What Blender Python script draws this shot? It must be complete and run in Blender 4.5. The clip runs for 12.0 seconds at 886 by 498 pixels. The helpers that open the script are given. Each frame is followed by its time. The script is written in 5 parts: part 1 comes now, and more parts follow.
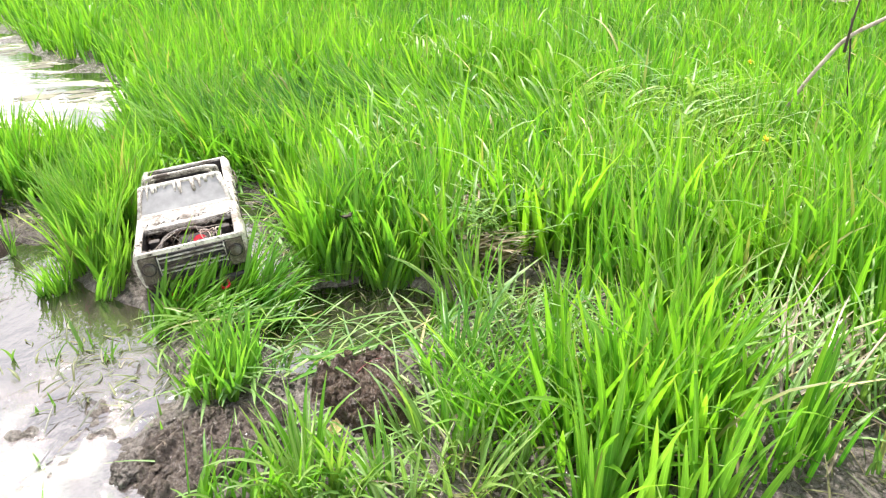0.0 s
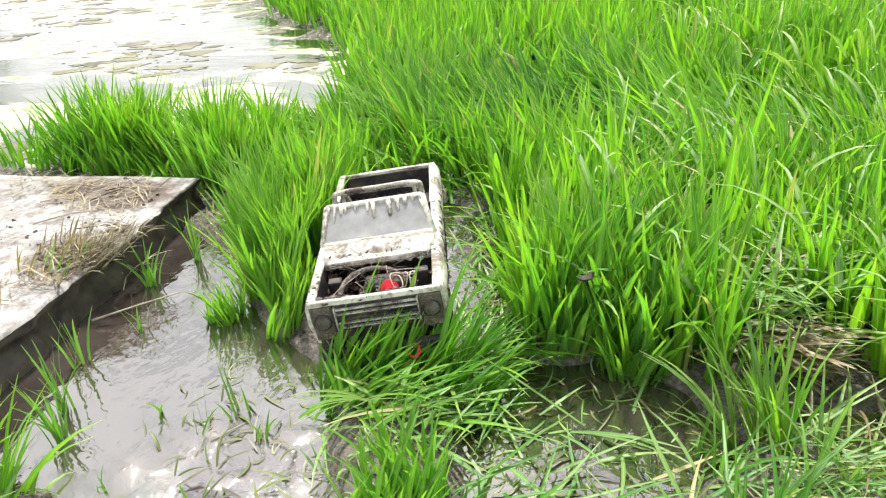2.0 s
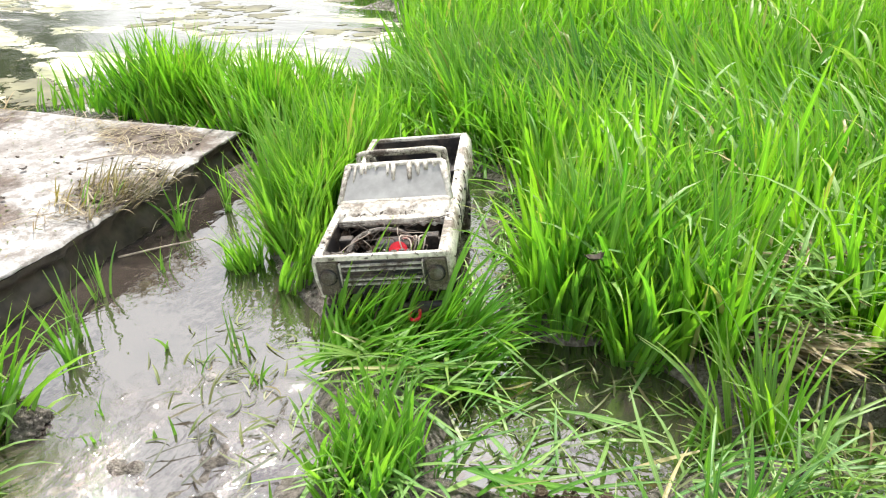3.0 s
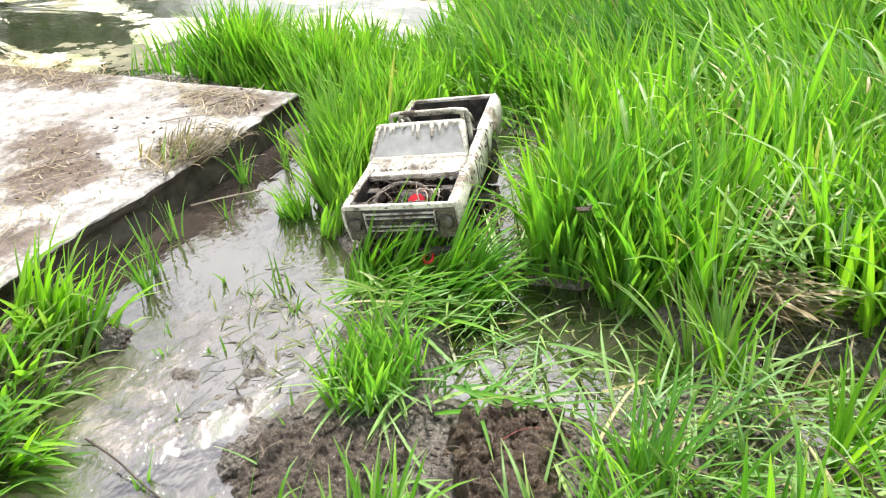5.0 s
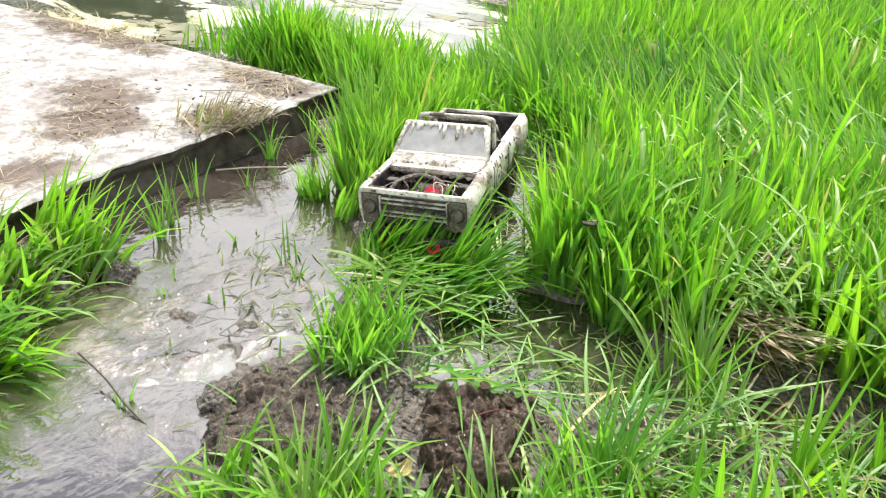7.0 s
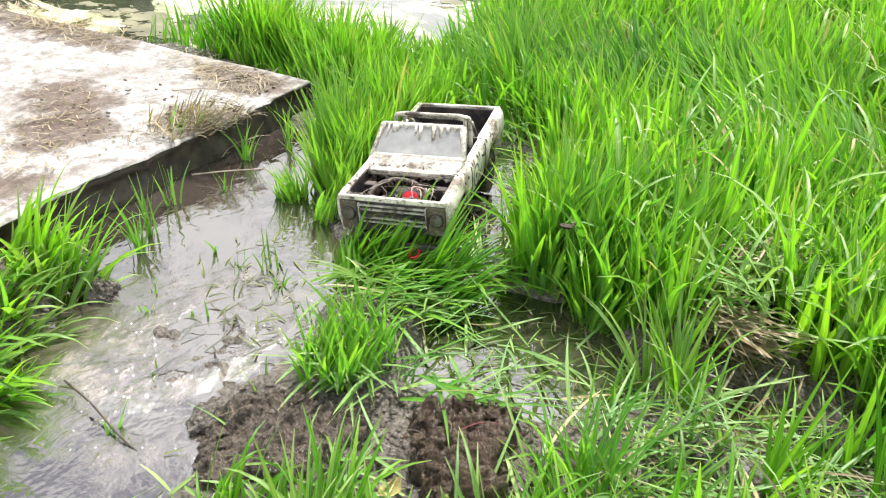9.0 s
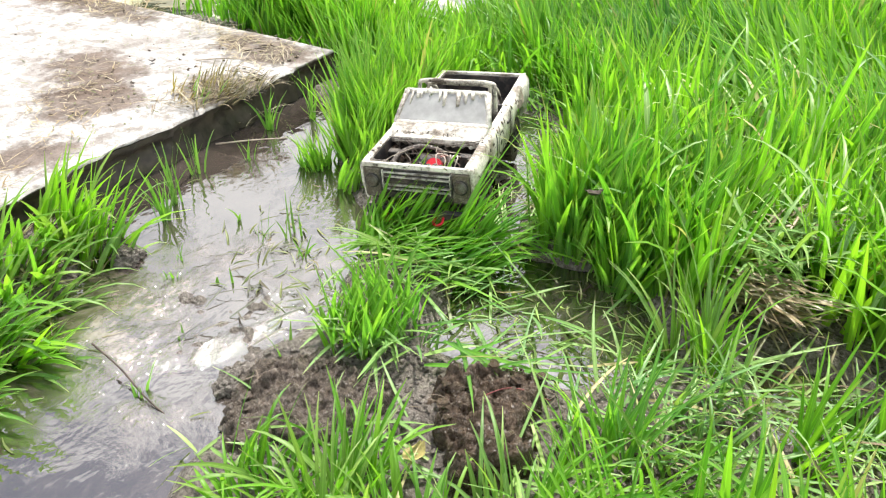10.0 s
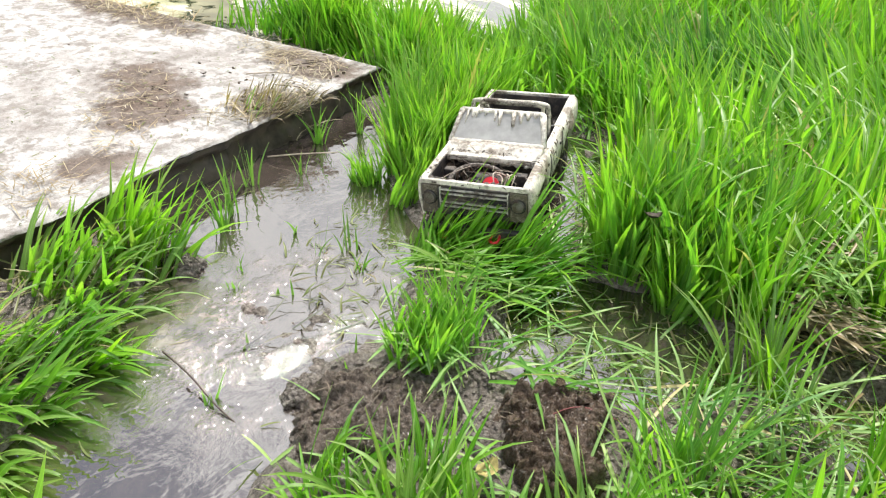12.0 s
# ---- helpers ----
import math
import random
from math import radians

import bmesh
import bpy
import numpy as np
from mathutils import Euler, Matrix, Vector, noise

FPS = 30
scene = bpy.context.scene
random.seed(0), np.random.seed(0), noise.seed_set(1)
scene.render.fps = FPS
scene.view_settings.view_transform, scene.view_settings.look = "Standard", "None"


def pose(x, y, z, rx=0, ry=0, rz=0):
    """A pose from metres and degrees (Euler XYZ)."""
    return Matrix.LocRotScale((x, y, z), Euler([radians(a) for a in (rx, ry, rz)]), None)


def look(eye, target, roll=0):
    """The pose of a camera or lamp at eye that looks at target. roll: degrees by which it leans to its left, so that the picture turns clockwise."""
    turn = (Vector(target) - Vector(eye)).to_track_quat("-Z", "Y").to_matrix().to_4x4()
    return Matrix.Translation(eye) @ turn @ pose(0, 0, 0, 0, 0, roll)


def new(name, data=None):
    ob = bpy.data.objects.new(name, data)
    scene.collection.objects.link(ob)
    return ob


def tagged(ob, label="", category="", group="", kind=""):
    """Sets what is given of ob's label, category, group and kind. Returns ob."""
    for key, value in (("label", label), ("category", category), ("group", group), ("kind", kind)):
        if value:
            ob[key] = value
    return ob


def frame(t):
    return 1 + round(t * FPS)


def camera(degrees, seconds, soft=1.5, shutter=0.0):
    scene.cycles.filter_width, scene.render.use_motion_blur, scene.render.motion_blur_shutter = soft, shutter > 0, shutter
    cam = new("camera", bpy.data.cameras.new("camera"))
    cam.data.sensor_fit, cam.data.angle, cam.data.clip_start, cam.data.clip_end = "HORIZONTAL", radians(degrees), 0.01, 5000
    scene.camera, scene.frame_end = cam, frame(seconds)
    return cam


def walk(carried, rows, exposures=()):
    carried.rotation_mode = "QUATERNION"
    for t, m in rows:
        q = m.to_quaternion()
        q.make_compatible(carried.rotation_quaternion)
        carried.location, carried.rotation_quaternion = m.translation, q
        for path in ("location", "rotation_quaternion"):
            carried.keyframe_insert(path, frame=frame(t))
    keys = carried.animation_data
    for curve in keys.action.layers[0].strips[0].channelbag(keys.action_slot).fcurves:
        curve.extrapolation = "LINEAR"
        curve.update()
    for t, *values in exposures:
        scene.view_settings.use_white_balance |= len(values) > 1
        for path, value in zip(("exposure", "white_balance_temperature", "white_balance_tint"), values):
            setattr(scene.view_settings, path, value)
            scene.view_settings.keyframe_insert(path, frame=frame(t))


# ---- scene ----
cam = camera(64.9, 12.0, soft=1.2)
PATH = [
    (0, (0.039, 0.008, 0.871), (-0.016, 1.8, -0.014), -1.2),
    (0.5, (0.064, 0.055, 0.879), (-0.07, 1.807, -0.077), -2.3),
    (1, (0.048, 0.187, 0.883), (-0.147, 1.945, -0.051), -2.3),
    (1.5, (-0.036, 0.436, 0.829), (-0.463, 2.154, -0.102), -3.7),
    (2, (-0.103, 0.517, 0.826), (-0.729, 2.161, -0.126), -3.9),
    (2.5, (-0.109, 0.55, 0.817), (-0.786, 2.155, -0.167), -3.0),
    (3, (-0.018, 0.546, 0.787), (-0.796, 2.104, -0.196), -1.3),
    (3.2, (0.052, 0.532, 0.757), (-0.863, 2.014, -0.227), 0.7),
    (4.8, (0.185, 0.49, 0.865), (-0.784, 1.84, -0.248), -4.7),
    (5, (0.191, 0.491, 0.86), (-0.784, 1.86, -0.225), -5.1),
    (5.5, (0.181, 0.528, 0.876), (-0.785, 1.911, -0.198), -2.0),
    (6, (0.2, 0.481, 0.849), (-0.761, 1.961, -0.092), 2.8),
    (6.5, (0.214, 0.439, 0.822), (-0.753, 1.897, -0.146), 3.2),
    (7, (0.249, 0.422, 0.802), (-0.78, 1.823, -0.186), 4.2),
    (7.2, (0.246, 0.43, 0.809), (-0.773, 1.825, -0.199), 4.5),
    (8.8, (0.246, 0.438, 0.858), (-0.751, 1.799, -0.217), 1.6),
    (9, (0.23, 0.446, 0.876), (-0.725, 1.842, -0.191), 3.0),
    (9.5, (0.226, 0.449, 0.86), (-0.755, 1.827, -0.208), 2.2),
    (10, (0.228, 0.446, 0.851), (-0.757, 1.775, -0.273), 1.9),
    (10.5, (0.209, 0.453, 0.882), (-0.822, 1.779, -0.202), 0.1),
    (11, (0.209, 0.45, 0.885), (-0.778, 1.873, -0.116), -0.2),
    (11.5, (0.187, 0.415, 0.867), (-0.791, 1.784, -0.215), 1.6),
    (12, (0.157, 0.374, 0.863), (-0.863, 1.704, -0.228), 2.9),
]
walk(cam, [(t, look(eye, target, roll)) for t, eye, target, roll in PATH],
     exposures=[(0, 1.00, 6420, 15), (1.0, 0.84, 6420, 15), (1.5, 0.90, 6460, 13), (2.0, 0.70, 6500, 10), (2.5, 0.58, 6500, 10), (3.0, 0.70, 6500, 10), (5.0, 0.80, 6500, 10), (5.5, 0.88, 6500, 10), (6.0, 0.54, 6500, 10), (6.5, 0.56, 6500, 10), (7.0, 0.75, 6500, 10), (9.5, 0.80, 6500, 10), (10.5, 0.86, 6500, 10), (11.0, 0.74, 6500, 10), (11.5, 0.62, 6500, 10), (12, 0.58, 6500, 10)])

# ---- world and light ----
world = bpy.data.worlds.new("sky")
scene.world = world
world.use_nodes = True
wt = world.node_tree
wt.nodes.clear()
SUN_EL, SUN_AZ = 64.0, 20.0     # degrees: height, and bearing of the sun from +y towards -x
w_out = wt.nodes.new("ShaderNodeOutputWorld")
w_bg = wt.nodes.new("ShaderNodeBackground")
w_sky = wt.nodes.new("ShaderNodeTexSky")
w_sky.sky_type = "NISHITA"
w_sky.sun_disc = False
w_sky.sun_elevation = radians(SUN_EL)
w_sky.sun_rotation = radians(-SUN_AZ)
w_sky.air_density, w_sky.dust_density = 1.2, 3.0
w_tc = wt.nodes.new("ShaderNodeTexCoord")
w_map = wt.nodes.new("ShaderNodeMapping")
w_map.inputs["Scale"].default_value = (1, 1, 2.2)
w_n = wt.nodes.new("ShaderNodeTexNoise")
w_n.inputs["Scale"].default_value = 3.4
w_n.inputs["Detail"].default_value = 7
w_n.inputs["Roughness"].default_value = 0.55
w_r = wt.nodes.new("ShaderNodeValToRGB")
w_r.color_ramp.elements[0].position, w_r.color_ramp.elements[1].position = 0.45, 0.59
w_mix = wt.nodes.new("ShaderNodeMix")
w_mix.data_type = "RGBA"
wt.links.new(w_tc.outputs["Generated"], w_map.inputs["Vector"])
wt.links.new(w_map.outputs["Vector"], w_n.inputs["Vector"])
wt.links.new(w_n.outputs["Fac"], w_r.inputs["Fac"])
w_sep = wt.nodes.new("ShaderNodeSeparateXYZ")
w_low = wt.nodes.new("ShaderNodeMapRange")      # the cloud closes up towards the horizon
for key, value in (("From Min", 0.44), ("From Max", 0.66), ("To Min", 1.0), ("To Max", 0.0)):
    w_low.inputs[key].default_value = value
w_max = wt.nodes.new("ShaderNodeMath")
w_max.operation = "MAXIMUM"
wt.links.new(w_tc.outputs["Generated"], w_sep.inputs["Vector"])
wt.links.new(w_sep.outputs["Z"], w_low.inputs["Value"])
wt.links.new(w_low.outputs["Result"], w_max.inputs[0])
wt.links.new(w_r.outputs["Color"], w_max.inputs[1])
wt.links.new(w_max.outputs["Value"], w_mix.inputs["Factor"])
wt.links.new(w_sky.outputs["Color"], w_mix.inputs["A"])
w_grey = wt.nodes.new("ShaderNodeRGBToBW")
w_mul = wt.nodes.new("ShaderNodeMath")
w_mul.operation = "MULTIPLY_ADD"
w_mul.inputs[1].default_value, w_mul.inputs[2].default_value = 0.5, 12.2
wt.links.new(w_sky.outputs["Color"], w_grey.inputs["Color"])
wt.links.new(w_grey.outputs["Val"], w_mul.inputs[0])
wt.links.new(w_mul.outputs["Value"], w_mix.inputs["B"])
wt.links.new(w_mix.outputs["Result"], w_bg.inputs["Color"])
wt.links.new(w_bg.outputs["Background"], w_out.inputs["Surface"])
w_bg.inputs["Strength"].default_value = 0.088

sun = new("sun", bpy.data.lights.new("sun", "SUN"))
sun.data.energy, sun.data.angle, sun.data.color = 4.0, radians(4), (1.0, 0.96, 0.88)
sun.matrix_world = look((0, 0, 20), (20 * math.sin(radians(SUN_AZ)) / math.tan(radians(SUN_EL)), -20 * math.cos(radians(SUN_AZ)) / math.tan(radians(SUN_EL)), 0))


# ---- materials ----
def material(name):
    m = bpy.data.materials.new(name)
    m.use_nodes = True
    nt = m.node_tree
    return m, nt, nt.nodes["Principled BSDF"]


def link(nt, a, b):
    nt.links.new(a, b)


def noise_node(nt, scale, detail=6, rough=0.6, coord="Object", stretch=None, swirl=0.0):
    tc = nt.nodes.new("ShaderNodeTexCoord")
    n = nt.nodes.new("ShaderNodeTexNoise")
    n.inputs["Scale"].default_value = scale
    n.inputs["Detail"].default_value = detail
    n.inputs["Roughness"].default_value = rough
    n.inputs["Distortion"].default_value = swirl
    if stretch:
        mp = nt.nodes.new("ShaderNodeMapping")
        mp.inputs["Scale"].default_value = stretch
        link(nt, tc.outputs[coord], mp.inputs["Vector"])
        link(nt, mp.outputs["Vector"], n.inputs["Vector"])
    else:
        link(nt, tc.outputs[coord], n.inputs["Vector"])
    return n.outputs["Fac"]


def ramp(nt, fac, *stops):
    r = nt.nodes.new("ShaderNodeValToRGB")
    e = r.color_ramp.elements
    while len(e) < len(stops):
        e.new(0.5)
    for el, (p, c) in zip(e, stops):
        el.position, el.color = p, (*c, 1) if len(c) == 3 else c
    link(nt, fac, r.inputs["Fac"])
    return r.outputs["Color"]


def blend(nt, fac, a, b, kind="MIX"):
    m = nt.nodes.new("ShaderNodeMix")
    m.data_type, m.blend_type = "RGBA", kind
    for v, k in ((fac, "Factor"), (a, "A"), (b, "B")):
        if isinstance(v, (int, float)):
            m.inputs[k].default_value = v
        elif isinstance(v, tuple):
            m.inputs[k].default_value = (*v, 1)
        else:
            link(nt, v, m.inputs[k])
    return m.outputs["Result"]


def bump(nt, bsdf, height, strength=0.5, dist=0.01):
    b = nt.nodes.new("ShaderNodeBump")
    b.inputs["Strength"].default_value, b.inputs["Distance"].default_value = strength, dist
    link(nt, height, b.inputs["Height"])
    link(nt, b.outputs["Normal"], bsdf.inputs["Normal"])


def plain(name, colour, rough=0.5, metal=0.0, var=0.25, scale=60, bumps=0.2):
    m, nt, b = material(name)
    n = noise_node(nt, scale)
    lo, hi = tuple(c * (1 - var) for c in colour), tuple(min(1, c * (1 + var)) for c in colour)
    link(nt, ramp(nt, n, (0.3, lo), (0.7, hi)), b.inputs["Base Color"])
    b.inputs["Roughness"].default_value, b.inputs["Metallic"].default_value = rough, metal
    if bumps:
        bump(nt, b, noise_node(nt, scale * 4), bumps, 0.002)
    return m


def muddy(name, colour, mud=(0.10, 0.075, 0.055), amount=0.5, rough=0.4, scale=14):
    """Paint or plastic with patches and specks of dried mud."""
    m, nt, b = material(name)
    big = noise_node(nt, scale, 8, 0.65)
    fine = noise_node(nt, scale * 9, 4, 0.7)
    mask = ramp(nt, blend(nt, 0.3, big, fine), (amount - 0.05, (1, 1, 1)), (amount + 0.09, (0, 0, 0)))
    speck = ramp(nt, fine, (0.30, (1, 1, 1)), (0.37, (0, 0, 0)))
    both = blend(nt, 1.0, mask, speck, "LIGHTEN")
    tone = ramp(nt, noise_node(nt, scale * 3), (0.3, tuple(c * 0.85 for c in colour)), (0.7, colour))
    dirt = ramp(nt, fine, (0.3, tuple(c * 0.6 for c in mud)), (0.7, tuple(c * 1.6 for c in mud)))
    link(nt, blend(nt, both, tone, dirt), b.inputs["Base Color"])
    b.inputs["Roughness"].default_value = rough
    bump(nt, b, both, 0.5, 0.003)
    return m


def grass_material(name, lo, hi, dry, trans=0.45, dry_part=0.010):
    """A leaf blade: colour by blade, brighter midrib streaks, dried tips, light that shines through."""
    m, nt, b = material(name)
    geo = nt.nodes.new("ShaderNodeNewGeometry")
    rnd = geo.outputs["Random Per Island"]
    uv = nt.nodes.new("ShaderNodeUVMap")
    sep = nt.nodes.new("ShaderNodeSeparateXYZ")
    link(nt, uv.outputs["UV"], sep.inputs["Vector"])
    mid = tuple((p + q) / 2 for p, q in zip(lo, hi))
    blue = (lo[0] * 0.85, lo[1] * 1.05, lo[2] * 1.5)
    col = ramp(nt, rnd, (0.0, lo), (0.18, blue), (0.4, mid), (0.62, (lo[0] * 1.1, mid[1] * 0.85, mid[2])), (0.85, hi), (1.0, (hi[0] * 1.3, hi[1] * 1.12, hi[2])))
    col = blend(nt, ramp(nt, noise_node(nt, 1.7, 3), (0.35, (0, 0, 0)), (0.7, (0.6, 0.6, 0.6))), col, tuple(c * k for c, k in zip(hi, (1.15, 1.05, 0.7))))
    withered = ramp(nt, rnd, (1 - dry_part - 0.001, (0, 0, 0)), (1 - dry_part, (1, 1, 1)))
    tip = ramp(nt, sep.outputs["Y"], (0.86, (0, 0, 0)), (1.0, (0.5, 0.5, 0.5)))
    col = blend(nt, blend(nt, 1.0, withered, tip, "LIGHTEN"), col, dry)
    rib = ramp(nt, sep.outputs["X"], (0.40, (0, 0, 0)), (0.5, (0.35, 0.35, 0.35)), (0.6, (0, 0, 0)))
    col = blend(nt, rib, col, tuple(min(1, c * 1.8) for c in hi))
    link(nt, col, b.inputs["Base Color"])
    b.inputs["Roughness"].default_value = 0.40
    b.inputs["IOR"].default_value = 1.40
    tr = nt.nodes.new("ShaderNodeBsdfTranslucent")
    link(nt, blend(nt, 1.0, col, (1.45, 1.60, 0.58), "MULTIPLY"), tr.inputs["Color"])
    mx = nt.nodes.new("ShaderNodeMixShader")
    mx.inputs["Fac"].default_value = trans
    link(nt, b.outputs["BSDF"], mx.inputs[1])
    link(nt, tr.outputs["BSDF"], mx.inputs[2])
    link(nt, mx.outputs["Shader"], nt.nodes["Material Output"].inputs["Surface"])
    return m


M_GRASS = grass_material("young_grass", (0.060, 0.172, 0.024), (0.192, 0.412, 0.046), (0.30, 0.30, 0.13), 0.45, 0.016)
# Lighter copy of the grass: sheen on the blades is put into its colour.
M_SHEEN = grass_material("sheen_lightened_grass", (0.095, 0.225, 0.040), (0.215, 0.420, 0.070), (0.30, 0.30, 0.13), 0.5, 0.012)
M_BROAD = grass_material("broad_sunlit_grass", (0.11, 0.27, 0.028), (0.24, 0.47, 0.045), (0.42, 0.40, 0.16), 0.5, 0.01)
M_PALE = grass_material("pale_lodged_grass", (0.13, 0.25, 0.065), (0.29, 0.44, 0.15), (0.48, 0.41, 0.22), 0.3, 0.045)
M_AGED = grass_material("ageing_grass", (0.095, 0.19, 0.05), (0.235, 0.375, 0.10), (0.40, 0.37, 0.2), 0.4, 0.035)
M_TAN = grass_material("bleached_straw", (0.15, 0.115, 0.082), (0.39, 0.315, 0.225), (0.46, 0.40, 0.30), 0.15, 0.2)
M_STRAW = grass_material("dry_straw", (0.11, 0.080, 0.048), (0.29, 0.220, 0.135), (0.38, 0.32, 0.22), 0.15, 0.2)


def mud_material(name="wet_mud", tint=(1, 1, 1)):
    m, nt, b = material(name)
    big, mid, fine = noise_node(nt, 6), noise_node(nt, 38, 8, 0.7), noise_node(nt, 150, 6, 0.7)
    col = ramp(nt, blend(nt, 0.5, blend(nt, 0.6, big, mid), fine), (0.38, (0.036, 0.030, 0.026)), (0.475, (0.135, 0.117, 0.103)), (0.58, (0.27, 0.24, 0.212)))
    col = blend(nt, ramp(nt, fine, (0.60, (0, 0, 0)), (0.72, (0.6, 0.6, 0.6))), col, (0.16, 0.12, 0.085))
    link(nt, blend(nt, 1.0, col, tint, "MULTIPLY"), b.inputs["Base Color"])
    link(nt, ramp(nt, mid, (0.40, (0.10, 0.10, 0.10)), (0.68, (0.42, 0.42, 0.42))), b.inputs["Roughness"])
    bump(nt, b, blend(nt, 0.5, mid, fine), 1.0, 0.016)
    return m


def scaled(nt, v, k):
    s = nt.nodes.new("ShaderNodeMath")
    s.operation = "MULTIPLY"
    link(nt, v, s.inputs[0])
    s.inputs[1].default_value = k
    return s.outputs[0]


def spot(nt, x, y, rx, ry, ragged):
    """A stain with a ragged outline, centred at a place of the slab."""
    tc = nt.nodes.new("ShaderNodeTexCoord")
    sep = nt.nodes.new("ShaderNodeSeparateXYZ")
    link(nt, tc.outputs["Object"], sep.inputs["Vector"])
    total = None
    for axis, c, r in (("X", x, rx), ("Y", y, ry)):
        a = nt.nodes.new("ShaderNodeMath")
        a.operation = "SUBTRACT"
        link(nt, sep.outputs[axis], a.inputs[0])
        a.inputs[1].default_value = c
        b = nt.nodes.new("ShaderNodeMath")
        b.operation = "DIVIDE"
        link(nt, a.outputs[0], b.inputs[0])
        b.inputs[1].default_value = r
        d = nt.nodes.new("ShaderNodeMath")
        d.operation = "POWER"
        link(nt, b.outputs[0], d.inputs[0])
        d.inputs[1].default_value = 2
        if total:
            s = nt.nodes.new("ShaderNodeMath")
            link(nt, total, s.inputs[0])
            link(nt, d.outputs[0], s.inputs[1])
            total = s.outputs[0]
        else:
            total = d.outputs[0]
    s = nt.nodes.new("ShaderNodeMath")
    s.operation = "MULTIPLY_ADD"
    link(nt, ragged, s.inputs[0])
    s.inputs[1].default_value = 2.6
    link(nt, total, s.inputs[2])
    return ramp(nt, scaled(nt, s.outputs[0], 0.4), (0.62, (1, 1, 1)), (0.86, (0, 0, 0)))


def water_material(name, colour, ripples, ior=2.1, silt=False, scum=False):
    """Opaque silty water: ripples is a list of (scale, strength, stretch). silt: slicks of churned mud; scum: cream and olive films of algae."""
    m, nt, b = material(name)
    n1 = noise_node(nt, 4.5, 7, 0.65)
    col = ramp(nt, n1, (0.35, tuple(c * 0.55 for c in colour)), (0.65, tuple(c * 1.3 for c in colour)))
    rough = ramp(nt, noise_node(nt, 9, 5, 0.6), (0.45, (0.012, 0.012, 0.012)), (0.7, (0.07, 0.07, 0.07)))
    h = None
    for scale, strength, stretch in ripples:
        h = added(nt, h, scaled(nt, noise_node(nt, scale, 3, 0.55, "Object", stretch, 0.15), strength))
    if silt:
        mask = ramp(nt, noise_node(nt, 5.0, 8, 0.66, "Object", (1, 0.8, 1), 0.2), (0.46, (0.12, 0.12, 0.12)), (0.58, (1, 1, 1)))
        mask = blend(nt, 1.0, mask, spot(nt, -0.72, 0.96, 0.34, 0.34, n1), "MULTIPLY")
        slick = ramp(nt, noise_node(nt, 26, 8, 0.70, "Object", (1.0, 0.8, 1), 0.3), (0.40, (0.036, 0.027, 0.021)), (0.50, (0.115, 0.090, 0.078)), (0.60, (0.215, 0.176, 0.158)))
        col = blend(nt, mask, col, slick)
        rough = blend(nt, mask, rough, ramp(nt, noise_node(nt, 14, 5, 0.6), (0.42, (0.05, 0.05, 0.05)), (0.62, (0.14, 0.14, 0.14))))
        s = nt.nodes.new("ShaderNodeMath")
        s.operation = "MULTIPLY"
        link(nt, scaled(nt, noise_node(nt, 22, 6, 0.60, "Object", (1.0, 0.7, 1), 0.5), 0.46), s.inputs[0])
        link(nt, mask, s.inputs[1])
        h = added(nt, h, s.outputs[0])
    if scum:
        film = noise_node(nt, 1.5, 8, 0.66, "Object", (0.7, 1.5, 1), 0.7)
        mask = ramp(nt, film, (0.50, (0, 0, 0)), (0.535, (1, 1, 1)))
        tone = ramp(nt, noise_node(nt, 5, 8, 0.7, "Object", (0.8, 1.4, 1), 0.5), (0.36, (0.075, 0.095, 0.03)), (0.47, (0.30, 0.30, 0.14)), (0.56, (0.62, 0.60, 0.45)))
        col = blend(nt, mask, col, tone)
        rough = blend(nt, mask, rough, (0.42, 0.42, 0.42))
        h = added(nt, h, scaled(nt, film, 0.5))
    link(nt, col, b.inputs["Base Color"])
    link(nt, rough, b.inputs["Roughness"])
    b.inputs["IOR"].default_value = ior
    bump(nt, b, h, 1.0, 0.01)
    return m


def added(nt, a, v):
    if a is None:
        return v
    s = nt.nodes.new("ShaderNodeMath")
    link(nt, a, s.inputs[0])
    link(nt, v, s.inputs[1])
    return s.outputs[0]


M_MUD = mud_material()
M_SOIL = mud_material("root_matted_soil", (0.46, 0.36, 0.28))
M_CLOD = mud_material("dark_wet_clod", (0.68, 0.62, 0.57))
M_WATER = water_material("muddy_water", (0.050, 0.040, 0.034), [(17, 0.26, (1, 0.7, 1)), (6, 0.26, (1.2, 0.9, 1)), (45, 0.022, (1, 1, 1))], 2.95, silt=True)
M_POND = water_material("pond_water", (0.035, 0.042, 0.022), [(4, 0.40, (0.6, 1.5, 1)), (16, 0.10, (0.6, 1.4, 1))], 2.25, scum=True)


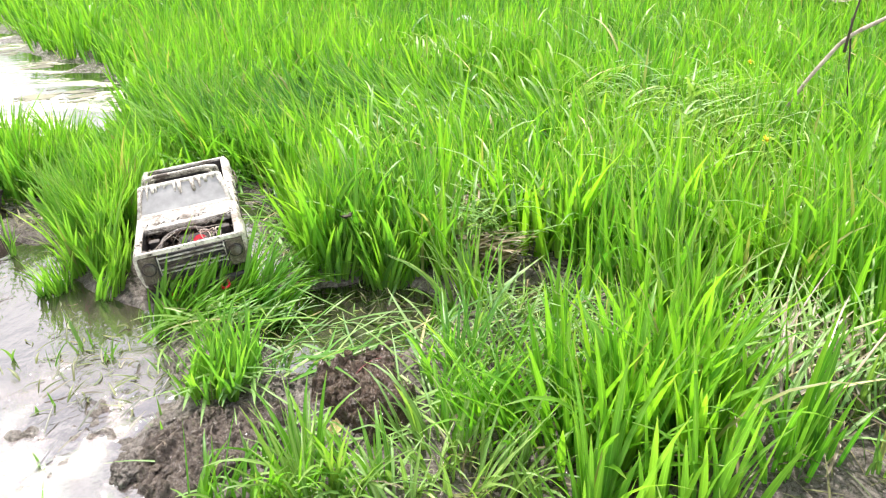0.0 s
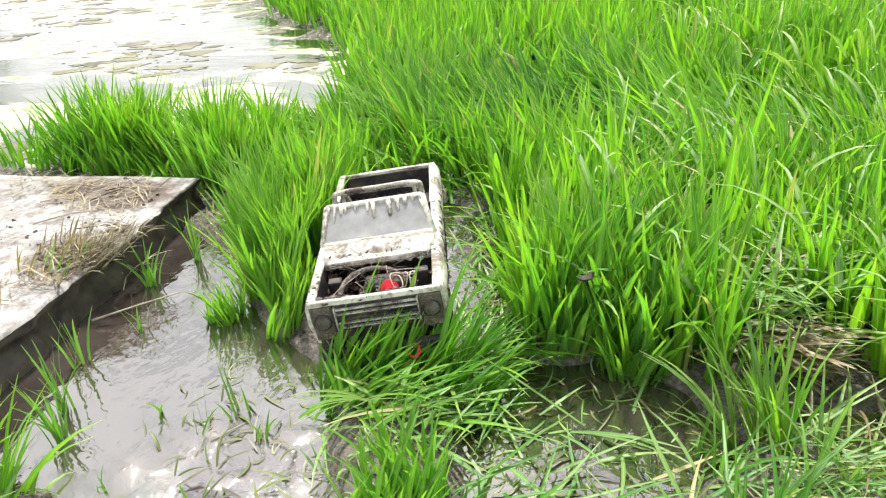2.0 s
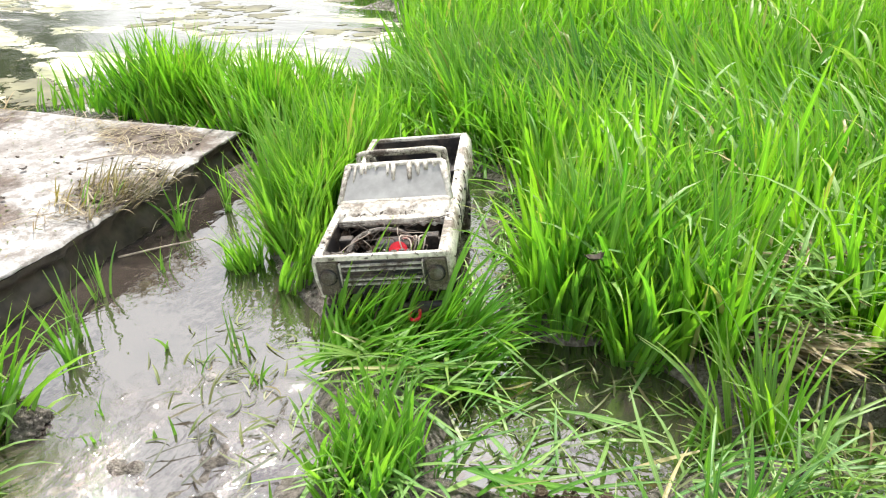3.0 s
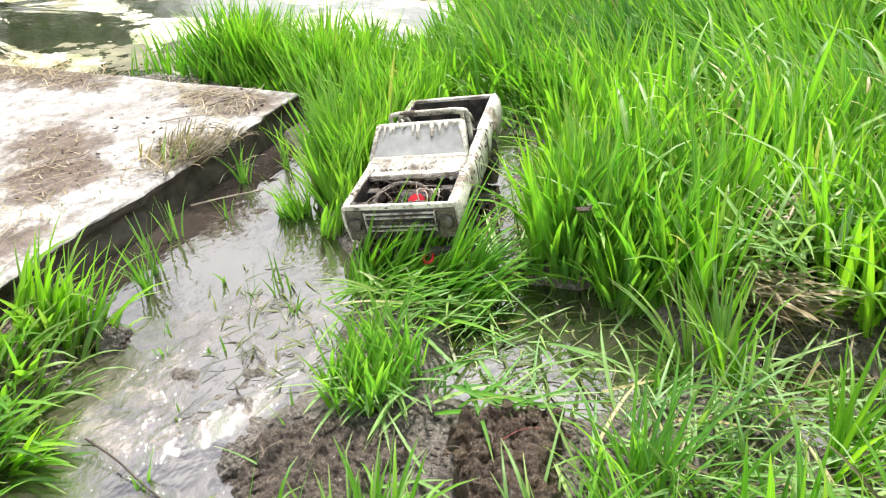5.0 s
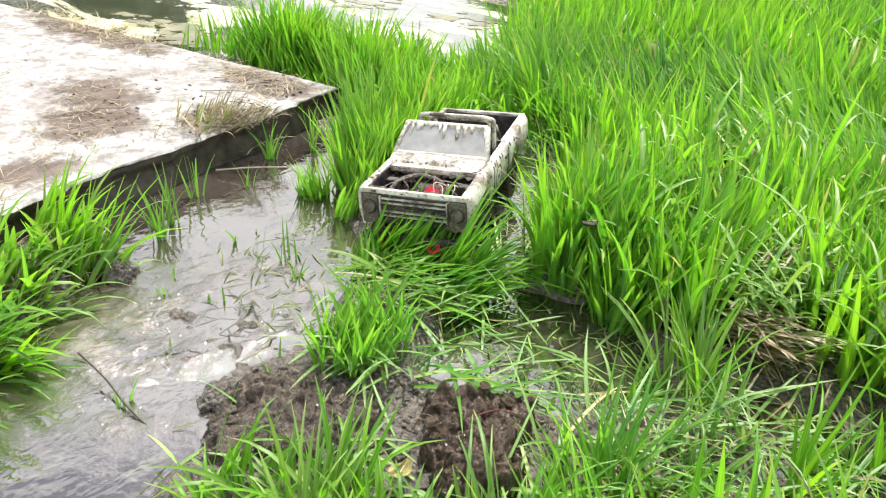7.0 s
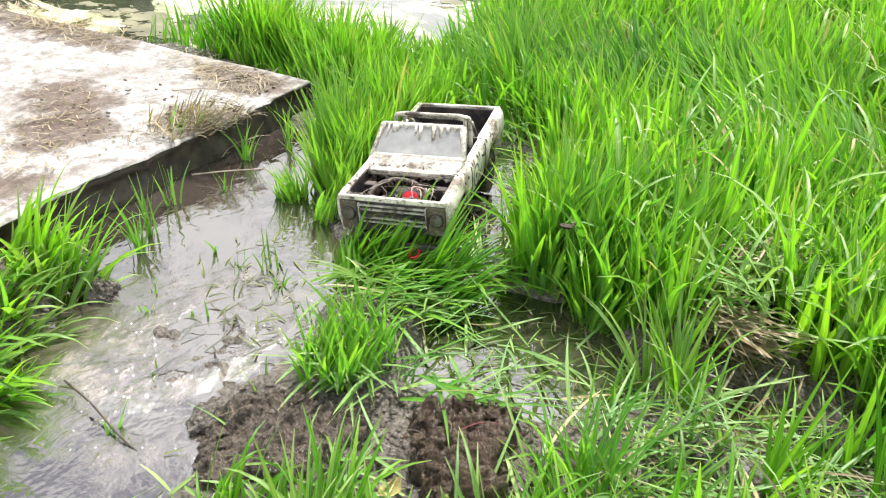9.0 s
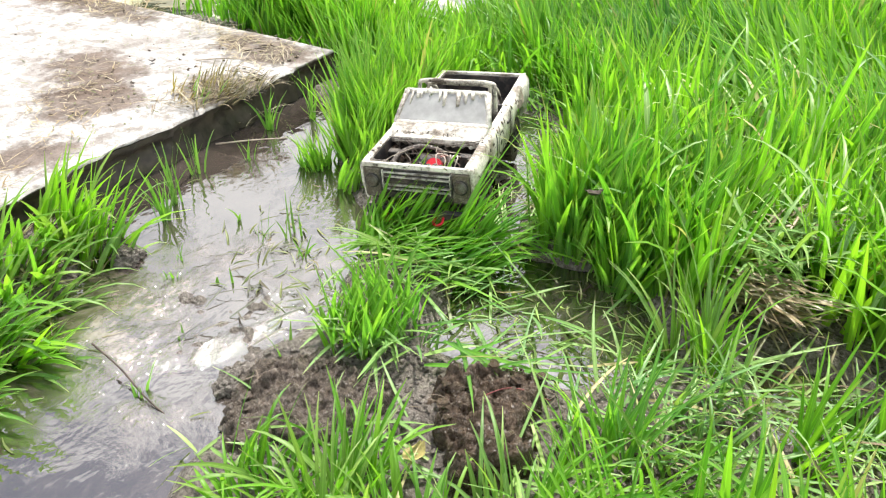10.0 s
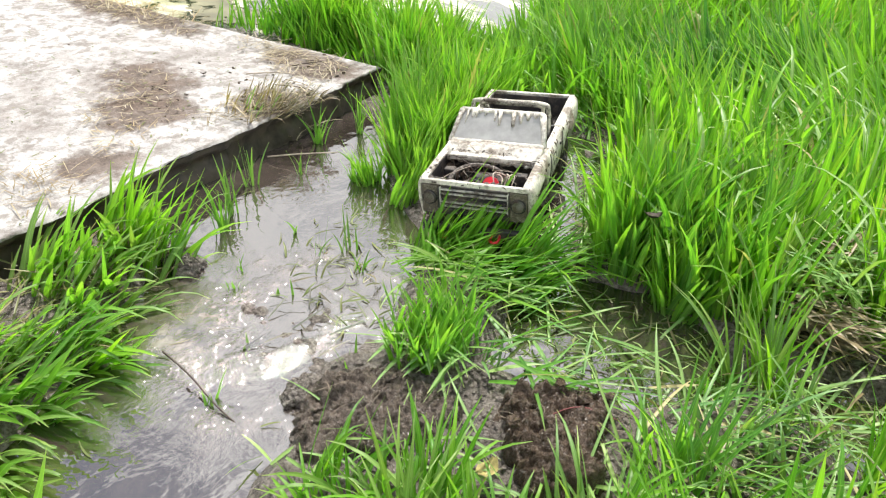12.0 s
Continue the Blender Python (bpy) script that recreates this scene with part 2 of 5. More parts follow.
def concrete_material():
    m, nt, b = material("weathered_concrete")
    big, mid, fine = noise_node(nt, 2.3, 8, 0.65), noise_node(nt, 8, 10, 0.75), noise_node(nt, 110, 6, 0.7)
    small = noise_node(nt, 26, 8, 0.7)
    base = ramp(nt, mid, (0.34, (0.20, 0.19, 0.18)), (0.44, (0.37, 0.36, 0.35)), (0.60, (0.58, 0.575, 0.565)))
    base = blend(nt, ramp(nt, small, (0.42, (0.7, 0.7, 0.7)), (0.52, (0, 0, 0))), base, (0.20, 0.175, 0.155))
    dirt = ramp(nt, blend(nt, 0.5, small, fine), (0.36, (0.045, 0.030, 0.022)), (0.64, (0.17, 0.120, 0.092)))
    film = ramp(nt, blend(nt, 0.4, big, small), (0.50, (0, 0, 0)), (0.62, (0.62, 0.62, 0.62)))
    mask = film
    for x, y, rx, ry in ((-1.58, 1.87, 0.32, 0.15), (-1.60, 1.28, 0.21, 0.18), (-1.41, 1.57, 0.13, 0.17), (-2.58, 1.80, 0.62, 0.19), (-1.38, 1.04, 0.13, 0.14), (-1.82, 1.43, 0.26, 0.16), (-1.71, 1.35, 0.20, 0.16)):
        mask = blend(nt, 1.0, mask, blend(nt, ramp(nt, small, (0.35, (0, 0, 0)), (0.55, (1, 1, 1))), (0.25, 0.25, 0.25), spot(nt, x, y, rx, ry, mid), "MULTIPLY"), "LIGHTEN")
        mask = blend(nt, 0.85, mask, blend(nt, 1.0, mask, spot(nt, x, y, rx, ry, mid), "LIGHTEN"))
    speck = ramp(nt, fine, (0.64, (0, 0, 0)), (0.70, (0.85, 0.85, 0.85)))
    mask = blend(nt, 1.0, mask, speck, "LIGHTEN")
    link(nt, blend(nt, mask, base, dirt), b.inputs["Base Color"])
    b.inputs["Roughness"].default_value = 0.8
    bump(nt, b, blend(nt, 0.5, small, fine), 0.8, 0.01)
    return m


M_CONC = concrete_material()
# Dark tone joins wet brown mud with painted shade under the slab's overhang.
M_CONC_WET_SHADE = plain("wet_shaded_concrete_side", (0.048, 0.038, 0.027), 0.55, 0, 0.8, 18, 1.0)
M_BODY = muddy("cream_paint", (0.79, 0.76, 0.68), (0.17, 0.14, 0.11), 0.462, 0.4, 13)
M_BLACK = muddy("black_plastic", (0.020, 0.020, 0.022), (0.095, 0.076, 0.060), 0.44, 0.5, 20)
M_TYRE = muddy("tyre_rubber", (0.02, 0.02, 0.02), (0.08, 0.062, 0.048), 0.52, 0.8, 18)
# Base grey stands for the mud film and for sky reflected in the pane.
M_GLASS = plain("mud_and_sky_grey_windscreen", (0.32, 0.32, 0.315), 0.20, 0, 0.32, 16, 0.08)
M_LENS = muddy("muddy_lens", (0.16, 0.16, 0.14), (0.07, 0.055, 0.04), 0.5, 0.3, 40)
M_TRIM = muddy("tarnished_trim", (0.66, 0.64, 0.58), (0.09, 0.07, 0.05), 0.46, 0.35, 45)
M_FACE = muddy("mud_smeared_cream", (0.33, 0.31, 0.25), (0.08, 0.066, 0.048), 0.54, 0.45, 34)
M_RED = plain("red_anodised_metal", (0.75, 0.03, 0.05), 0.35, 0.3, 0.15)
M_METAL = plain("grey_metal", (0.35, 0.35, 0.36), 0.4, 0.8)
M_WIRE = plain("pale_wire", (0.55, 0.47, 0.40), 0.5)
M_YELLOW = plain("yellow_petals", (0.85, 0.65, 0.02), 0.5)
M_WOOD = plain("weathered_twig", (0.36, 0.31, 0.25), 0.8, 0, 0.4, 40, 0.6)
M_DARKTWIG = plain("dark_twig", (0.06, 0.045, 0.035), 0.8, 0, 0.4, 40, 0.6)


# ---- helpers for meshes ----
def part(name, bm, mat, parent=None, label=""):
    me = bpy.data.meshes.new(name)
    bm.to_mesh(me)
    bm.free()
    me.materials.append(mat)
    ob = new(name, me)
    ob.parent = parent
    if label:
        ob["label"] = label
    return ob


def bm_box(bm, x0, x1, y0, y1, z0, z1, bev=0.0):
    made = bmesh.ops.create_cube(bm, size=1)["verts"]
    for v in made:
        v.co = Vector(((x0 + x1) / 2 + v.co.x * (x1 - x0), (y0 + y1) / 2 + v.co.y * (y1 - y0), (z0 + z1) / 2 + v.co.z * (z1 - z0)))
    if bev:
        bmesh.ops.bevel(bm, geom=list({e for v in made for e in v.link_edges}), offset=bev, segments=2, affect="EDGES", profile=0.5)
    return bm


def box(x0, x1, y0, y1, z0, z1, bev=0.0):
    return bm_box(bmesh.new(), x0, x1, y0, y1, z0, z1, bev)


def tube(points, radius, sides=8, bm=None, taper=1.0):
    """A round bar through the points."""
    bm = bm or bmesh.new()
    pts = [Vector(p) for p in points]
    rings = []
    for i, p in enumerate(pts):
        d = (pts[min(i + 1, len(pts) - 1)] - pts[max(i - 1, 0)]).normalized()
        a = d.cross(Vector((0, 0, 1)) if abs(d.z) < 0.9 else Vector((1, 0, 0))).normalized()
        b = d.cross(a)
        r = radius * (1 + (taper - 1) * i / max(1, len(pts) - 1))
        rings.append([bm.verts.new(p + r * (a * math.cos(k * math.tau / sides) + b * math.sin(k * math.tau / sides))) for k in range(sides)])
    for q, r in zip(rings, rings[1:]):
        for k in range(sides):
            f = bm.faces.new((q[k], q[(k + 1) % sides], r[(k + 1) % sides], r[k]))
            f.smooth = True
    bm.faces.new(rings[0][::-1])
    bm.faces.new(rings[-1])
    return bm


def arc(points, n=6):
    """A smooth line (Catmull-Rom) through a few points."""
    p = [Vector(q) for q in points]
    p = [2 * p[0] - p[1]] + p + [2 * p[-1] - p[-2]]
    out = []
    for a, b, c, d in zip(p, p[1:], p[2:], p[3:]):
        for k in range(n):
            t = k / n
            out.append(0.5 * (2 * b + (c - a) * t + (2 * a - 5 * b + 4 * c - d) * t * t + (3 * b - a - 3 * c + d) * t ** 3))
    return out + [p[-2]]


def mesh_arrays(name, verts, quads, mat, uvs=None):
    me = bpy.data.meshes.new(name)
    me.vertices.add(len(verts))
    me.vertices.foreach_set("co", verts.astype(np.float32).ravel())
    me.loops.add(quads.size)
    me.loops.foreach_set("vertex_index", quads.astype(np.int32).ravel())
    me.polygons.add(len(quads))
    me.polygons.foreach_set("loop_start", np.arange(0, quads.size, 4, dtype=np.int32))
    me.polygons.foreach_set("use_smooth", np.ones(len(quads), bool))
    if uvs is not None:
        layer = me.uv_layers.new(name="UVMap")
        layer.data.foreach_set("uv", uvs[quads.ravel()].astype(np.float32).ravel())
    me.update(calc_edges=True)
    me.validate()
    me.materials.append(mat)
    return new(name, me)


rng = np.random.default_rng(7)


def blades(name, base, length, width, azim, lean, curl, mat, rows=6, fold=True, wave=0.15):
    """Grass leaves: each starts at its base, leans by lean (degrees from upright) towards azim, and curls over by curl more degrees to its tip."""
    n = len(base)
    cols = 3 if fold else 2
    s = np.linspace(0, 1, rows)
    azim = np.broadcast_to(azim, n) + 0.0
    length, width = np.broadcast_to(length, n), np.broadcast_to(width, n)
    lean, curl = np.radians(np.broadcast_to(lean, n)), np.radians(np.broadcast_to(curl, n))
    side_wave = rng.normal(0, wave, n)
    pos = np.array(base, float)
    verts = np.zeros((n, rows, cols, 3))
    face = azim + rng.normal(0, 0.6, n)
    acr = np.stack([-np.sin(face), np.cos(face), np.zeros(n)], 1)
    for i in range(rows):
        th = lean + curl * s[i] ** 1.6
        az = azim + side_wave * s[i]
        d = np.stack([np.sin(th) * np.cos(az), np.sin(th) * np.sin(az), np.cos(th)], 1)
        if i:
            pos = pos + d * (length / (rows - 1))[:, None]
        w = width * (0.55 + 0.45 * min(1, s[i] * 4)) * (1 - s[i] ** 2.8) * 0.5 + 0.0004
        nrm = np.cross(d, acr)
        if fold:
            verts[:, i, 0] = pos - acr * w[:, None] + nrm * (w * 0.35)[:, None]
            verts[:, i, 1] = pos
            verts[:, i, 2] = pos + acr * w[:, None] + nrm * (w * 0.35)[:, None]
        else:
            verts[:, i, 0] = pos - acr * w[:, None]
            verts[:, i, 1] = pos + acr * w[:, None]
    uv = np.zeros((n, rows, cols, 2))
    uv[..., 0] = np.linspace(0, 1, cols)
    uv[..., 1] = s[None, :, None]
    one = []
    for i in range(rows - 1):
        for c in range(cols - 1):
            a = i * cols + c
            one.append((a, a + 1, a + cols + 1, a + cols))
    quads = (np.array(one)[None] + (np.arange(n) * rows * cols)[:, None, None]).reshape(-1, 4)
    v = verts.reshape(-1, 3)
    return mesh_arrays(name, v, quads, mat, uv.reshape(-1, 2))


# ---- plan ----
POOL = [(-1.16, 1.80), (-1.02, 1.62), (-0.90, 1.53), (-0.74, 1.42), (-0.63, 1.30), (-0.55, 1.12), (-0.56, 0.97), (-0.49, 0.85), (-0.45, 0.68), (-0.48, 0.52), (-0.60, 0.46),
        (-0.74, 0.50), (-0.84, 0.62), (-0.92, 0.80), (-1.05, 0.98), (-1.18, 1.08), (-1.35, 1.08), (-1.5, 1.9)]
POOL_B = [(-0.40, 1.35), (-0.36, 1.49), (-0.20, 1.59), (-0.06, 1.53), (0.01, 1.40), (-0.10, 1.25), (-0.24, 1.20), (-0.36, 1.17)]
POOL_D = [(0.12, 1.52), (0.26, 1.56), (0.36, 1.44), (0.22, 1.38)]
POOL_C = [(-0.52, 1.45), (-0.44, 1.48), (-0.44, 1.60), (-0.49, 1.76), (-0.56, 1.96), (-0.63, 2.12), (-0.74, 2.24), (-0.86, 2.26), (-0.92, 2.16), (-0.70, 2.02)]
POND = [(-1.50, 2.60), (-1.50, 3.1), (-1.8, 3.8), (-3.0, 4.9), (-4.6, 6.8), (-9, 12), (-16, 12), (-16, 1.0), (-3.2, 1.75), (-2.5, 2.05), (-2.2, 2.36), (-1.9, 2.47), (-1.66, 2.50)]
THIN = [(-0.10, 1.22), (-0.04, 1.46), (0.03, 1.58), (0.10, 1.66), (0.22, 1.72), (0.32, 1.56), (0.42, 1.36), (0.48, 1.18), (0.36, 1.06), (0.12, 1.10)]
MUDBANK = [(-0.57, 0.93), (-0.45, 1.06), (-0.31, 1.14), (-0.22, 1.20), (-0.08, 1.22), (-0.04, 1.10), (-0.10, 0.98), (-0.3, 0.88), (-0.45, 0.80)]
TRACK = [(-0.37, 1.48), (-0.36, 1.60), (-0.41, 1.80), (-0.51, 2.08), (-0.64, 2.30), (-0.78, 2.36), (-0.95, 2.25), (-0.93, 1.95), (-0.72, 1.40), (-0.45, 1.36), (-0.40, 1.45)]
SLAB_TIP, SLAB_F, SLAB_B = (-1.405, 2.03), (0.150, -0.989), (-0.989, -0.150)


def inside(poly, x, y):
    """Signed distance to a polygon: negative within."""
    x, y = np.asarray(x, float), np.asarray(y, float)
    dist = np.full(x.shape, 1e9)
    hit = np.zeros(x.shape, bool)
    for (ax, ay), (bx, by) in zip(poly, poly[1:] + poly[:1]):
        ex, ey = bx - ax, by - ay
        t = np.clip(((x - ax) * ex + (y - ay) * ey) / (ex * ex + ey * ey), 0, 1)
        dist = np.minimum(dist, np.hypot(x - ax - t * ex, y - ay - t * ey))
        if ay != by:
            hit ^= ((ay > y) != (by > y)) & (x < (bx - ax) * (y - ay) / (by - ay) + ax)
    return np.where(hit, -dist, dist)


def waves(x, y, seed, scale):
    """Cheap smooth noise between about -1 and 1."""
    r = np.random.default_rng(seed)
    out = 0.0
    for k in range(7):
        a, f, ph = r.uniform(0, math.tau), scale * r.uniform(0.6, 1.9), r.uniform(0, math.tau)
        out = out + np.sin(f * (x * math.cos(a) + y * math.sin(a)) + ph + 1.3 * np.sin(f * 0.7 * (y * math.cos(a) - x * math.sin(a)) + ph * 2))
    return out / 4


def slab_sd(x, y):
    """How far a place lies within the slab's outline (negative: under the slab)."""
    f = (x - SLAB_TIP[0]) * SLAB_F[0] + (y - SLAB_TIP[1]) * SLAB_F[1]
    b = (x - SLAB_TIP[0]) * SLAB_B[0] + (y - SLAB_TIP[1]) * SLAB_B[1]
    return np.maximum.reduce([-f, -b, f - 2.4, b - 3.4])


def height(x, y):
    sd = np.minimum.reduce([inside(q, x, y) + 0.02 * waves(x, y, 5, 14) for q in (POOL, POOL_B, POOL_C, POOL_D)])
    sdp = inside(POND, x, y) + 0.05 * waves(x, y, 6, 5)
    k = np.clip((np.minimum(sd, sdp) + 0.03) / 0.07, 0, 1)
    bank = np.clip(-inside(MUDBANK, x, y) / 0.05 + 0.3, 0, 1)
    h = -0.035 + k * 0.055 + 0.006 * waves(x, y, 1, 22) * k + 0.004 * waves(x, y, 2, 60) + 0.01 * waves(x, y, 3, 3) * k
    h = h + bank * (-0.006 + 0.005 * waves(x, y, 8, 45) + 0.006 * np.abs(waves(x, y, 9, 90)) + 0.006 * np.abs(waves(x, y, 10, 170)))
    h = np.where(inside(TRACK, x, y) < 0, np.minimum(h, 0.010 + 0.012 * waves(x, y, 4, 35)), h)
    rut = np.clip(-inside(POOL_C, x, y) / 0.03, 0, 1)
    h = h + rut * (0.024 + 0.012 * waves(x, y, 17, 38) + 0.008 * waves(x, y, 18, 90))
    shoal = np.exp(-(((x + 0.70) / 0.17) ** 2 + ((y - 1.0) / 0.15) ** 2) ** 2)
    h = h + shoal * (0.029 + 0.013 * waves(x, y, 14, 40) + 0.010 * waves(x, y, 15, 95))
    far = np.clip((np.hypot(x, y - 1.5) - 3) / 20, 0, 1)
    h = h + far * np.where(sdp > 0.2, 0.25, 0)
    return h - 0.12 * np.clip(-slab_sd(x, y) / 0.05, 0, 1) * (slab_sd(x, y) < 0)


# ---- ground and water ----
def stretch_axis(lo, hi, step, far, grow=1.16):
    mid = list(np.arange(lo, hi, step))
    d, a = step, mid[-1]
    up = []
    while a < far:
        d *= grow
        a += d
        up.append(a)
    d, a = step, mid[0]
    down = []
    while a > -far:
        d *= grow
        a -= d
        down.append(a)
    return np.array(down[::-1] + mid + up)


def build_ground():
    xs, ys = stretch_axis(-1.45, 0.5, 0.0075, 400), stretch_axis(0.5, 2.2, 0.0075, 400)
    gx, gy = np.meshgrid(xs, ys)
    v = np.stack([gx, gy, height(gx, gy)], -1).reshape(-1, 3)
    nx, ny = len(xs), len(ys)
    i = (np.arange(ny - 1)[:, None] * nx + np.arange(nx - 1)[None]).reshape(-1)
    q = np.stack([i, i + 1, i + nx + 1, i + nx], 1)
    g = mesh_arrays("ground", v, q, M_MUD)
    return tagged(g, "dark wet mud of a flooded grassy field", "ground", kind="structure")


build_ground()


def build_water(name, x0, x1, y0, y1, mat, label):
    xs, ys = np.linspace(x0, x1, 60), np.linspace(y0, y1, 60)
    gx, gy = np.meshgrid(xs, ys)
    v = np.stack([gx, gy, np.zeros_like(gx)], -1).reshape(-1, 3)
    i = (np.arange(59)[:, None] * 60 + np.arange(59)[None]).reshape(-1)
    q = np.stack([i, i + 1, i + 61, i + 60], 1)
    return tagged(mesh_arrays(name, v, q, mat), label, "water", kind="structure")


build_water("water", -1.6, 1.0, 0.15, 2.2, M_WATER, "shallow muddy brown water mirroring a bright sky")
build_water("pond_water", -18, -1.5, 2.201, 14, M_POND, "rippled grey-green pond mirroring sky and trees")
build_water("pond_water", -18, -2.0, 0.9, 2.2, M_POND, "rippled grey-green pond mirroring sky and trees")


def build_slab():
    """A cast concrete slab with an uneven broken edge, lying over the water."""
    bm = bmesh.new()
    n, m = 200, 70
    top = {}
    for i in range(n + 1):
        for j in range(m + 1):
            a, b = 2.4 * i / n, 3.4 * (j / m) ** 1.6
            edge = 0.016 * noise.noise(Vector((a * 4, b * 4, 0))) + 0.009 * noise.noise(Vector((a * 19, b * 19, 3))) + 0.005 * noise.noise(Vector((a * 50, b * 50, 3)))
            aa, bb = a + (edge if i == 0 else 0), b + (edge if j == 0 else 0)
            z = 0.10 + 0.006 * noise.noise(Vector((a * 3, b * 3, 7))) - (0.007 if i == 0 or j == 0 else 0)
            top[i, j] = bm.verts.new((SLAB_TIP[0] + aa * SLAB_F[0] + bb * SLAB_B[0], SLAB_TIP[1] + aa * SLAB_F[1] + bb * SLAB_B[1], z))
    for i in range(n):
        for j in range(m):
            bm.faces.new((top[i, j], top[i, j + 1], top[i + 1, j + 1], top[i + 1, j])).smooth = True
    slab = part("concrete_slab", bm, M_CONC)
    tagged(slab, "pale weathered concrete slab with brown dirt over muddy water", "slab")
    bm = bmesh.new()
    for line in ([(i, 0) for i in range(n + 1)], [(0, j) for j in range(m + 1)]):
        prev = None
        for k in line:
            a, b = 2.4 * k[0] / n, 3.4 * (k[1] / m) ** 1.6
            edge = 0.016 * noise.noise(Vector((a * 4, b * 4, 0))) + 0.009 * noise.noise(Vector((a * 19, b * 19, 3))) + 0.005 * noise.noise(Vector((a * 50, b * 50, 3)))
            aa, bb = a + (edge if k[0] == 0 else 0), b + (edge if k[1] == 0 else 0)
            ring = []
            for z, inset in ((0.0935, 0.0), (0.085, 0.002), (0.072, 0.014), (0.06, 0.024), (0.045, 0.022), (0.03, 0.016), (0.012, 0.008), (-0.01, 0.0), (-0.06, 0.0)):
                w = (0.014 * noise.noise(Vector((a * 9, b * 9, z * 30))) + 0.012 * noise.noise(Vector((a * 30, b * 30, z * 70))) + 0.006 * noise.noise(Vector((a * 80, b * 80, z * 120)))) * (0.3 if z > 0.08 else 1)
                fa, fb = aa + (inset + w if k[0] == 0 else 0), bb + (inset + w if k[1] == 0 else 0)
                if z > 0.09:
                    fa, fb = aa, bb
                ring.append(bm.verts.new((SLAB_TIP[0] + fa * SLAB_F[0] + fb * SLAB_B[0], SLAB_TIP[1] + fa * SLAB_F[1] + fb * SLAB_B[1], z)))
            if prev:
                for p, q, r, s in zip(prev, prev[1:], ring[1:], ring):
                    bm.faces.new((p, q, r, s)).smooth = True
            prev = ring
    # Side face: mud stain plus overhang shade, both held in its base colour.
    part("slab_side", bm, M_CONC_WET_SHADE, slab, "wet mud-stained side of the slab, coloured darker for the shade there")


build_slab()


# ---- the truck ----
BELT = 0.178


def side_panel(sign):
    """A body side pressed from sheet: rolled shoulder, flared arches over two wheels, tucked-in sill."""
    ys = sorted(set([0.0, 0.006, 0.02, 0.03, 0.574, 0.568, 0.55, 0.52] + [round(c + 0.063 * math.sin(a), 4) for c in (0.098, 0.432) for a in np.linspace(-1.571, 1.571, 15)] + list(np.linspace(0.18, 0.35, 8).round(4))))

    def bottom(y):
        for c in (0.098, 0.432):
            if abs(y - c) < 0.063:
                return 0.093 + math.sqrt(0.063 ** 2 - (y - c) ** 2) * 0.92
        return 0.093

    bm = bmesh.new()
    outer, inner = [], []
    for y in ys:
        b = bottom(y)
        flare = max(math.exp(-((y - c) / 0.05) ** 2) for c in (0.098, 0.432)) * 0.006
        end = 0.004 if y < 0.004 or y > 0.57 else 0.0
        prof = [(0.1165, BELT + 0.003), (0.1205, BELT + 0.002), (0.125, BELT - 0.005), (0.128, BELT - 0.015), (0.128 + flare * 0.5, max(b, (BELT - 0.015 + b) / 2)), (0.126 + flare if b > 0.1 else 0.121, b)]
        outer.append([bm.verts.new((sign * (x - end), y, z)) for x, z in prof])
        inner.append([bm.verts.new((sign * (x - end - 0.005), y, z - (0.004 if k < 2 else 0))) for k, (x, z) in enumerate(prof)])
    for grid in (outer, inner):
        for p, q in zip(grid, grid[1:]):
            for a, b, c, d in zip(p, p[1:], q[1:], q):
                bm.faces.new((a, b, c, d)).smooth = True
    for p, q, r, s in zip(outer, outer[1:], inner[1:], inner):
        bm.faces.new((p[-1], q[-1], r[-1], s[-1]))
        bm.faces.new((p[0], q[0], r[0], s[0]))
    for o, n in ((outer[0], inner[0]), (outer[-1], inner[-1])):
        for a, b, c, d in zip(o, o[1:], n[1:], n):
            bm.faces.new((a, b, c, d))
    bmesh.ops.recalc_face_normals(bm, faces=bm.faces[:])
    return bm


